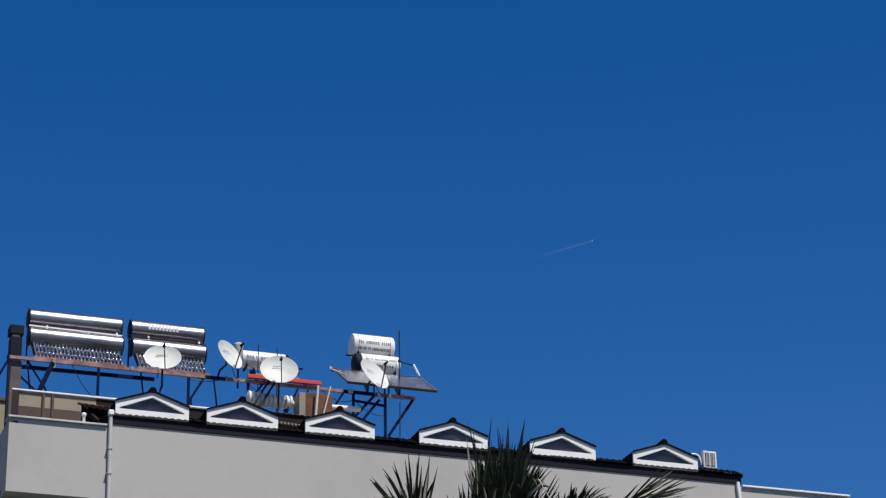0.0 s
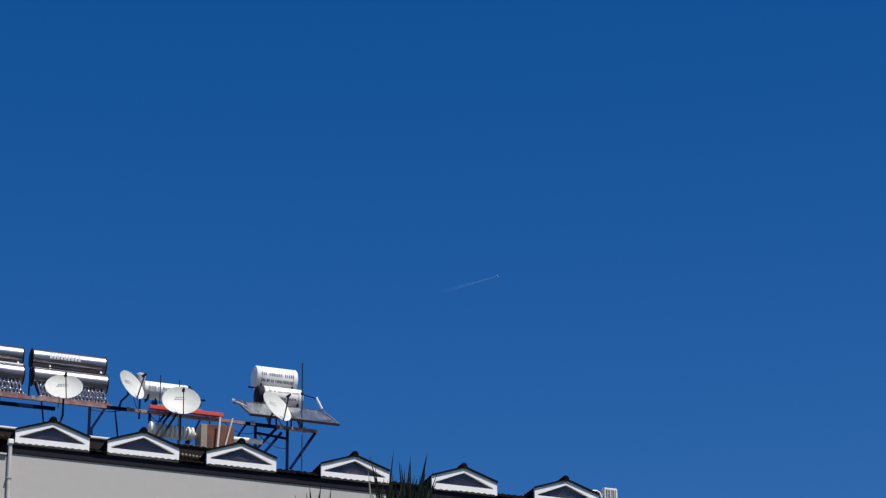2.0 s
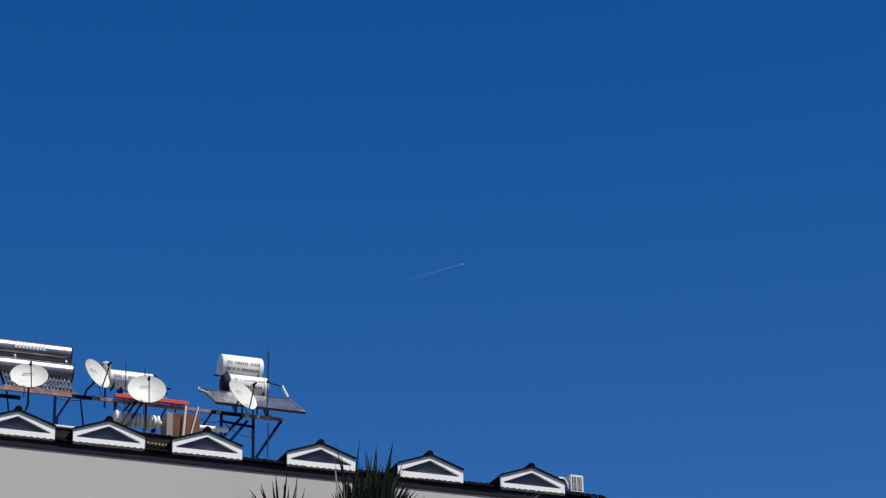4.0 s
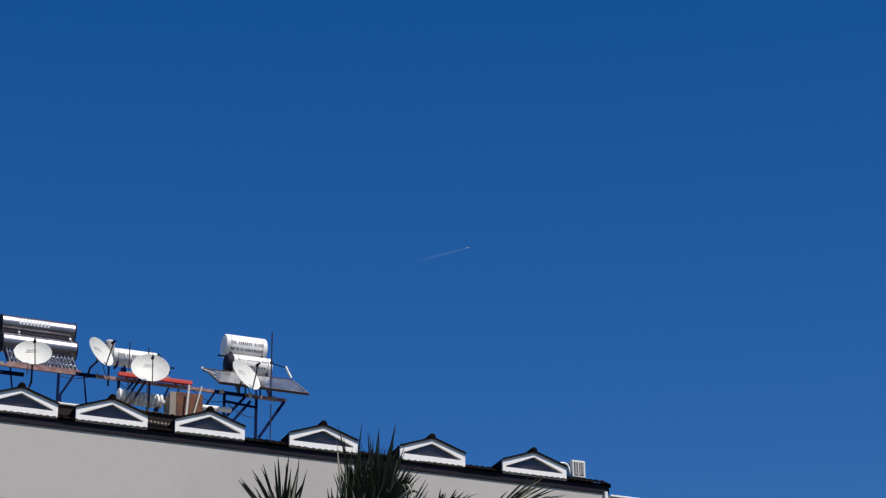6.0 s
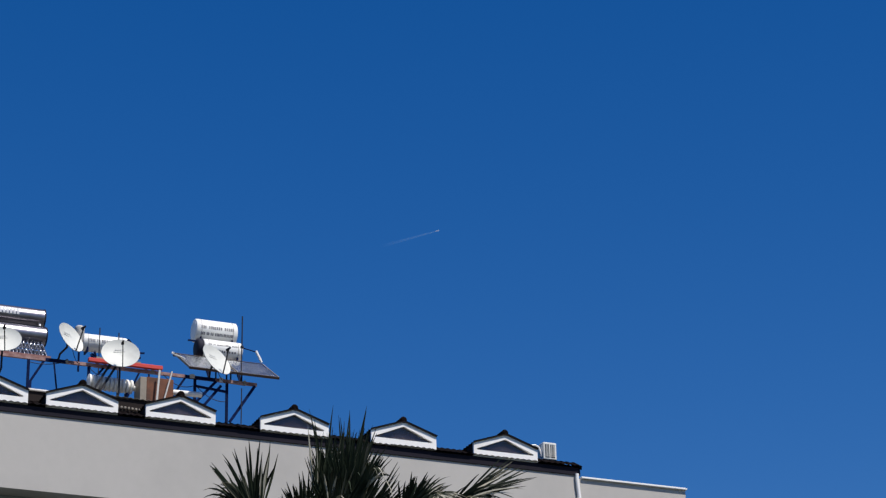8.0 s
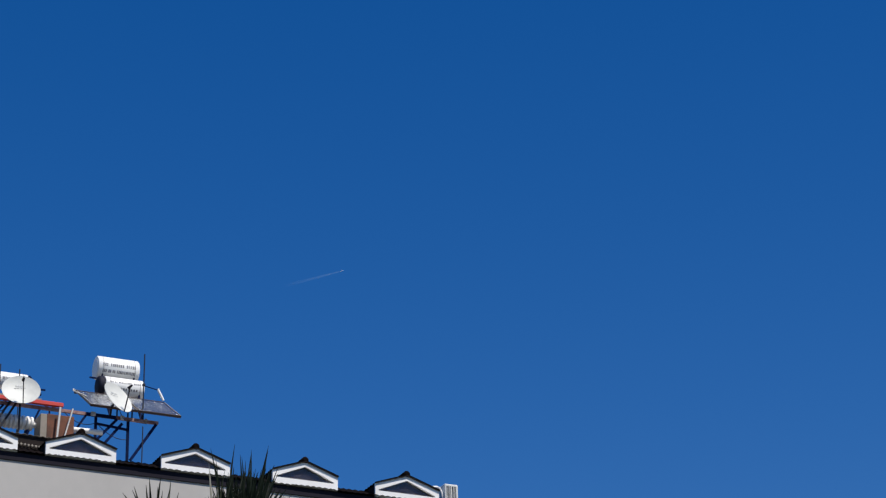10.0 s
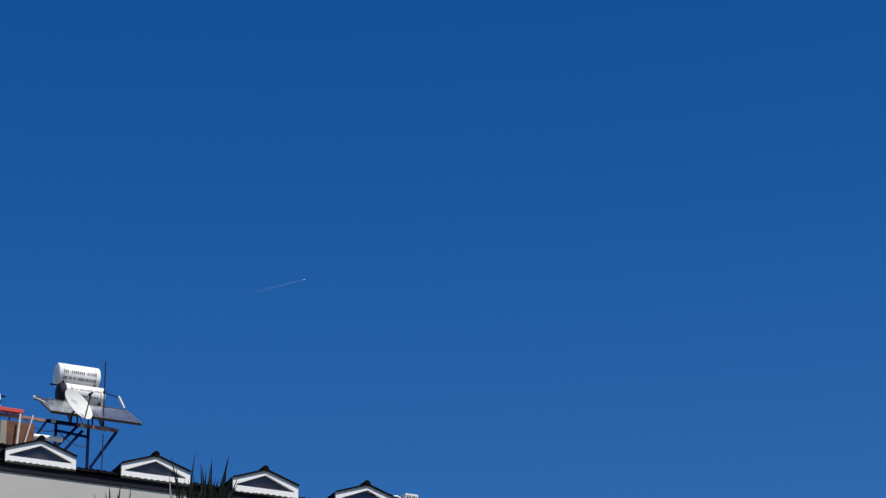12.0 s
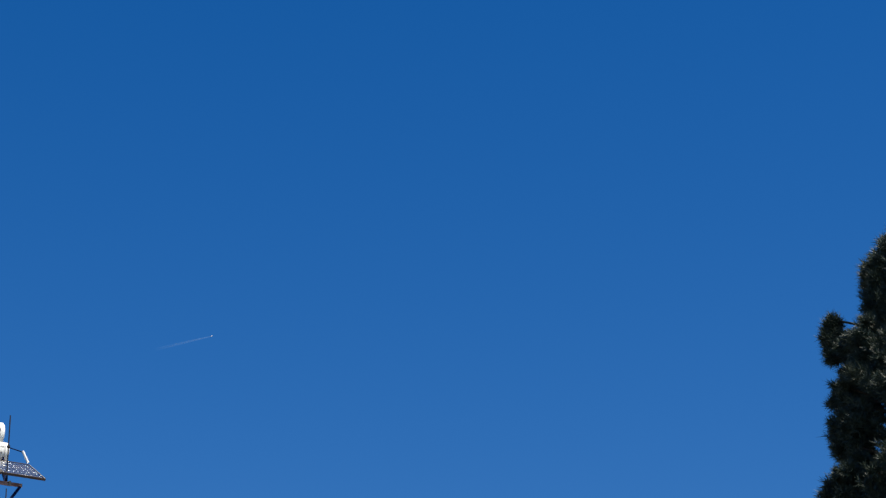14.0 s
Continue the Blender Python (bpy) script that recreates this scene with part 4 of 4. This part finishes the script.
def fan_palm():
    core = Vector((13.65, 36.0, 12.45))
    palm = thing("fan_palm", core.x, core.y, 0, "tall fan palm with dark green fronds and pale dry tips", "palm tree")
    prof, h = [(0, 0.34), (0.3, 0.27)], 0.3
    while h < 12.0:
        prof += [(h + 0.02, 0.215), (h + 0.17, 0.20)]
        h += 0.2
    prof += [(12.3, 0.16)]
    part("trunk", lathe((core.x, core.y, 0), (core.x, core.y, 12.4), prof, 18), BARK, palm, "ringed grey-brown trunk")
    KEY = [  # hub, aim, face, radius, half spread, blades, droop, material
        # the upright fans in the middle lean forward, so that their shaded undersides show
        ((13.52, 35.60, 13.13), (0.03, -0.45, 1.00), (0.0, -1, -0.45), 1.40, 29, 36, 0.02, PALM),
        ((13.62, 35.95, 13.10), (0.10, -0.35, 1.00), (-0.1, -1, -0.40), 1.38, 25, 32, 0.02, PALM),
        ((13.25, 35.80, 13.07), (-0.10, -0.40, 1.00), (0.2, -1, -0.40), 1.36, 23, 30, 0.03, PALM),
        ((13.50, 36.10, 13.15), (0.02, -0.30, 1.00), (0.0, -1, -0.30), 1.42, 27, 34, 0.02, PALM),
        ((13.60, 35.70, 12.85), (0.05, -0.45, 1.00), (0.0, -1, -0.45), 1.30, 34, 34, 0.03, PALM),
        ((13.30, 35.60, 12.80), (-0.12, -0.45, 1.00), (0.1, -1, -0.45), 1.20, 34, 32, 0.04, PALM),
        ((13.85, 35.70, 12.90), (0.22, -0.40, 1.00), (-0.2, -1, -0.40), 1.20, 26, 28, 0.04, PALM),
        ((13.68, 36.00, 13.42), (0.10, -0.15, 1.00), (0.1, -1, -0.10), 1.66, 20, 8, 0.00, PALM),
        ((13.35, 36.00, 13.35), (-0.05, -0.15, 1.00), (0.1, -1, -0.10), 1.55, 15, 4, 0.00, PALM),
        ((12.98, 35.50, 13.03), (-0.06, -0.20, 1.00), (0.3, -0.9, 0.2), 1.60, 6, 4, 0.02, DRYPALM),
        ((13.15, 35.30, 13.00), (-0.05, -0.40, 1.00), (0.2, -0.9, 0.2), 1.10, 24, 8, 0.25, DRYPALM),
        ((13.75, 35.20, 13.50), (0.25, -0.40, 0.90), (0.0, -0.8, 0.5), 0.95, 26, 5, 0.55, DRYPALM),
        # the fan on the near side of the wall's middle, with arching tips
        ((12.02, 35.70, 13.01), (-0.34, -0.35, 1.00), (0.2, -1, -0.35), 1.32, 38, 11, 0.10, PALM),
        ((12.04, 35.65, 12.98), (-0.45, -0.35, 1.00), (0.2, -1, -0.35), 0.78, 24, 18, 0.05, PALM),
        ((12.00, 35.80, 13.03), (-0.85, -0.20, 0.70), (0.3, -0.9, 0.0), 1.15, 24, 10, 0.60, PALM),
        ((11.95, 35.75, 12.93), (-0.60, -0.25, 0.90), (0.3, -0.9, 0.0), 1.20, 18, 8, 0.20, PALM),
        ((12.10, 35.60, 12.95), (0.02, -0.25, 1.00), (0.3, -0.9, 0.2), 1.18, 9, 4, 0.03, DRYPALM),
        # short dark growth between the fans
        ((12.80, 35.50, 12.78), (-0.12, -0.45, 1.00), (0.1, -1, -0.40), 1.00, 36, 22, 0.08, PALM),
        ((12.90, 35.60, 12.70), (-0.30, -0.40, 1.00), (0.1, -1, -0.40), 0.95, 40, 24, 0.10, PALM),
        ((12.65, 35.20, 12.95), (-0.05, -0.50, 0.15), (0.2, -0.7, 0.7), 0.70, 55, 14, 0.32, DRYPALM),
        ((13.20, 35.00, 12.97), (0.05, -0.70, -0.05), (0.0, -0.7, 0.7), 0.75, 55, 12, 0.28, DRYPALM),
        ((13.85, 35.00, 13.03), (0.25, -0.70, -0.05), (0.0, -0.7, 0.7), 0.80, 50, 12, 0.24, DRYPALM),
        # the long leaves that reach out over the far end of the wall
        ((14.72, 35.60, 13.35), (0.55, -0.30, 0.75), (-0.4, -0.6, 0.7), 0.92, 50, 24, 0.45, DRYPALM),
        ((14.60, 35.70, 13.22), (0.60, -0.40, 0.80), (-0.2, -1, -0.30), 0.95, 40, 26, 0.15, PALM),
        ((15.45, 35.65, 13.52), (0.95, -0.15, 0.58), (-0.4, -0.8, 0.3), 1.40, 14, 14, 0.05, PALM),
        ((15.40, 35.50, 13.49), (0.95, -0.25, 0.50), (-0.4, -0.6, 0.7), 1.25, 22, 9, 0.12, DRYPALM),
        ((15.05, 35.70, 13.19), (0.85, -0.35, 0.25), (0.0, -1, -0.35), 1.10, 40, 28, 0.18, PALM),
        ((15.25, 35.60, 13.35), (0.90, -0.30, 0.40), (-0.1, -1, -0.30), 1.05, 30, 24, 0.12, PALM),
        ((14.95, 35.30, 13.55), (0.45, -0.50, -0.25), (0.0, -0.6, 0.8), 0.80, 70, 22, 0.35, DRYPALM),
        ((15.55, 35.30, 13.55), (0.60, -0.50, -0.25), (0.0, -0.6, 0.8), 0.75, 60, 14, 0.32, DRYPALM),
        ((14.40, 35.40, 13.02), (0.45, -0.45, 0.90), (-0.2, -1, -0.30), 0.95, 40, 26, 0.15, PALM),
        ((15.65, 35.90, 12.97), (1.00, -0.10, -0.15), (0.0, -0.5, 0.9), 1.1, 42, 26, 0.30, PALM),
        # low leaves towards the near end
        ((11.50, 35.70, 12.72), (-1.00, -0.20, 0.40), (0.2, -0.6, 0.8), 1.2, 30, 14, 0.30, DRYPALM),
        ((11.60, 35.80, 12.55), (-1.00, -0.20, 0.25), (0.2, -0.9, 0.0), 1.2, 40, 22, 0.30, PALM),
        ((11.95, 35.40, 12.62), (-0.30, -0.50, 0.80), (0.2, -0.7, 0.7), 0.70, 40, 8, 0.50, DRYPALM),
        # dense dark growth that closes the foot of the crown
        ((12.35, 35.80, 12.62), (-0.05, -0.40, 1.0), (0.1, -1, -0.40), 0.72, 42, 22, 0.06, PALM),
        ((12.62, 35.70, 12.60), (0.05, -0.40, 1.0), (0.1, -1, -0.40), 0.85, 40, 24, 0.08, PALM),
        ((12.95, 35.80, 12.60), (0.00, -0.40, 1.0), (0.1, -1, -0.40), 1.00, 36, 26, 0.06, PALM),
        ((14.25, 35.80, 12.65), (0.15, -0.40, 1.0), (-0.1, -1, -0.40), 1.00, 40, 28, 0.08, PALM),
        ((14.70, 35.80, 12.75), (0.30, -0.40, 1.0), (-0.1, -1, -0.40), 0.90, 45, 28, 0.10, PALM),
        ((15.20, 35.80, 12.85), (0.55, -0.40, 0.8), (-0.1, -1, -0.40), 0.85, 45, 26, 0.12, PALM),
    ]
    for i, (hub, aim, face, r, spread, blades, droop, mat) in enumerate(KEY):
        fan_leaf(palm, core, hub, aim, face, r, spread, blades, droop, mat, 20 + i)
    rnd = random.Random(4)
    for i in range(24):
        az, el = i * 2.399, radians(rnd.uniform(-55, 30))
        way = Vector((math.cos(az) * math.cos(el), math.sin(az) * math.cos(el), math.sin(el)))
        hub = core + way * rnd.uniform(1.0, 1.35) + Vector((0, 0.15, 0))
        fan_leaf(palm, core, hub, way + Vector((0, 0, -0.15)), Vector((0, 0, 1)) + way * -0.5, rnd.uniform(0.9, 1.15), 58, 26, rnd.uniform(0.3, 0.7),
                 DRYPALM if el < -0.3 else PALM, 60 + i)


fan_palm()


# ---- pine ----
def pine():
    x0, y0 = 27.36, 30.6
    tree = thing("pine_tree", x0, y0, 0, "tall dark green pine with dense needle clumps", "pine tree")
    part("trunk", lathe((x0, y0, 0), (x0 - 0.1, y0, 20.6), [(0, 0.42), (0.6, 0.33), (8, 0.25), (14, 0.17), (18, 0.09), (20.6, 0.02)], 16), PINEBARK, tree, smooth=True)
    rnd = random.Random(12)
    zs = [9.0, 11.0, 13.0, 14.9, 15.4, 15.8, 16.0, 16.2, 16.6, 17.0, 17.4, 17.7, 17.9, 18.1, 18.4, 18.7, 18.95, 19.5, 20.0, 20.35, 20.6, 20.9, 21.2]
    rs = [2.4, 3.0, 3.1, 2.95, 2.97, 3.04, 2.66, 2.50, 2.60, 2.70, 2.67, 2.58, 2.38, 2.38, 2.45, 2.10, 1.88, 1.88, 1.83, 1.54, 1.38, 0.9, 0.3]
    clumps = []
    for k in range(1500):
        z = rnd.uniform(9.0, 20.8)
        az = rnd.uniform(0, 2 * math.pi)
        r = max(0.05, float(np.interp(z, zs, rs)) - 0.36)
        r *= 1.0 if rnd.random() < 0.55 else rnd.uniform(0.35, 0.9)
        clumps.append((Vector((x0 + r * math.cos(az), y0 + r * math.sin(az), z)), rnd.uniform(0.22, 0.34)))
    # clumps along the outer side that stands free against the sky
    out_x, out_y = -0.745, 0.667
    for k in range(190):
        z = rnd.uniform(14.4, 20.7)
        az = math.atan2(out_y, out_x) + rnd.uniform(-0.6, 0.6)
        r = float(np.interp(z, zs, rs)) - 0.17
        clumps.append((Vector((x0 + r * math.cos(az), y0 + r * math.sin(az), z - 0.05)), rnd.uniform(0.15, 0.22)))
    # a branch end that juts out below the notch in the crown, with an upturned tuft
    for r, z, size in ((1.9, 18.45, 0.24), (2.1, 18.5, 0.24), (2.3, 18.55, 0.22), (2.45, 18.62, 0.16), (2.5, 18.75, 0.13), (2.50, 18.88, 0.11), (2.44, 19.0, 0.10),
                       (2.36, 19.12, 0.08), (2.2, 18.68, 0.15), (2.30, 18.8, 0.10), (2.48, 18.45, 0.12), (2.05, 18.68, 0.2)):
        for dy in (-0.12, 0.1):
            clumps.append((Vector((x0 + r * out_x + dy * out_y, y0 + r * out_y - dy * out_x, z)), size))
    tris = []
    for c, size in clumps:
        out = (c - Vector((x0, y0, c.z - 0.7))).normalized()
        out = (out + Vector((rnd.gauss(0, 0.25), rnd.gauss(0, 0.25), rnd.gauss(0, 0.2)))).normalized()
        reach = size * rnd.uniform(1.6, 2.6)
        for t in range(24):
            s = rnd.random() ** 0.7
            d = Vector((rnd.gauss(0, 1), rnd.gauss(0, 1), rnd.gauss(0, 1))).normalized()
            p = c + out * (reach * (s - 0.85)) + d * size * rnd.uniform(0.25, 0.85) * (1.15 - 0.6 * s)
            grow = (d * 0.55 + out * 0.8 + Vector((0, 0, 0.5))).normalized()
            for q in range(28):
                w = (grow * rnd.uniform(0.4, 1.0) + Vector((rnd.gauss(0, 0.5), rnd.gauss(0, 0.5), rnd.gauss(0, 0.5)))).normalized()
                e = w.cross(Vector((rnd.gauss(0, 1), rnd.gauss(0, 1), rnd.gauss(0, 1)))).normalized() * 0.0075
                base = p + grow * rnd.uniform(-0.08, 0.06)
                tip = base + w * rnd.uniform(0.10, 0.19)
                tris += [base - e, base + e, tip]
    me = bpy.data.meshes.new("needles")
    me.from_pydata([tuple(v) for v in tris], [], [(i, i + 1, i + 2) for i in range(0, len(tris), 3)])
    me.materials.append(NEEDLE)
    crown = new("needles", me)
    crown.parent, crown.matrix_parent_inverse = tree, Matrix.Translation((-x0, -y0, 0))
    tagged(crown, "dark green needle tufts", kind="stuff")
    bm = bmesh.new()
    for c, size in clumps[::3]:
        a = Vector((x0, y0, c.z - 0.55))
        pipe([a, a.lerp(c, 0.6) + Vector((0, 0, -0.08)), c], 0.022, 5, bm)
    part("limbs", bm, PINEBARK, tree)


pine()

# ---- loose cables on the roof ----
def cable(a, b, sag, label, r=0.009):
    c = thing("cable", *a, label, "cable", "loose cables on the roof")
    a, b = Vector(a), Vector(b)
    pts = [a.lerp(b, k / 8) + Vector((0, 0, -sag * 4 * (k / 8) * (1 - k / 8))) for k in range(9)]
    part("wire", pipe(pts, r, 6), DARKMETAL, c, smooth=True)


for a, b, sag in (((9.9, 54.0, 22.08), (10.5, 54.0, 21.3), 0.12), ((11.4, 51.6, 21.3), (11.9, 54.0, 22.1), 0.2), ((12.68, 53.95, 22.0), (13.45, 53.95, 22.08), 0.05),
                  ((14.5, 53.3, 22.0), (14.1, 54.0, 22.08), 0.25), ((15.9, 53.95, 22.08), (16.68, 53.95, 21.9), 0.14), ((17.0, 53.3, 22.2), (17.5, 53.95, 22.05), 0.12),
                  ((13.6, 53.7, 22.4), (13.9, 54.0, 22.15), 0.15), ((16.75, 54.0, 21.9), (17.46, 54.0, 21.6), 0.10)):
    cable(a, b, sag, "thin black cable slung between roof fittings")

# ---- far aircraft and its trail ----
nose, tail = Vector((1281, 3000, 1406)), Vector((1281 - 84, 3000, 1406 - 35.5))
m = turn_to(nose, nose + (nose - tail))
jet = thing("aeroplane", *nose, "tiny white aeroplane high in the sky", "aeroplane")
bm = lathe((-2.6, 0, 0), (2.6, 0, 0), [(0, 0.1), (1.2, 0.32), (4.4, 0.32), (5.2, 0.05)], 10)
bm.transform(m)
part("fuselage", bm, PLANE, jet, smooth=True)
for s in (-1, 1):
    own = bmesh.new()
    own.faces.new([own.verts.new(p) for p in ((0.6, s * 0.3, 0), (-0.5, s * 0.3, 0), (-1.5, s * 2.8, 0.15), (-1.1, s * 2.8, 0.15))])
    ex = bmesh.ops.extrude_face_region(own, geom=own.faces[:])
    bmesh.ops.translate(own, verts=[v for v in ex["geom"] if isinstance(v, bmesh.types.BMVert)], vec=(0, 0, 0.12))
    own.transform(m)
    part("wing", own, PLANE, jet)
trail = thing("contrail", *tail, "faint thin white vapour trail against blue sky", "contrail")
for s in (-0.9, 0.9):
    own = bmesh.new()
    prof = [(0, 0.25)] + [(k * 4.0 + 1, 0.55 + 0.018 * k * 4 * (1 + 0.4 * noise.noise(Vector((k * 0.6, s, 0))))) for k in range(24)]
    own = lathe((-3, s, 0), (-100, s * 1.8, 0), prof, 10)
    ob = mesh_object("vapour", own, VAPOUR, True)
    ob.parent = trail
    ob.matrix_parent_inverse = Matrix.Translation(-trail.location)
    ob.matrix_basis = m
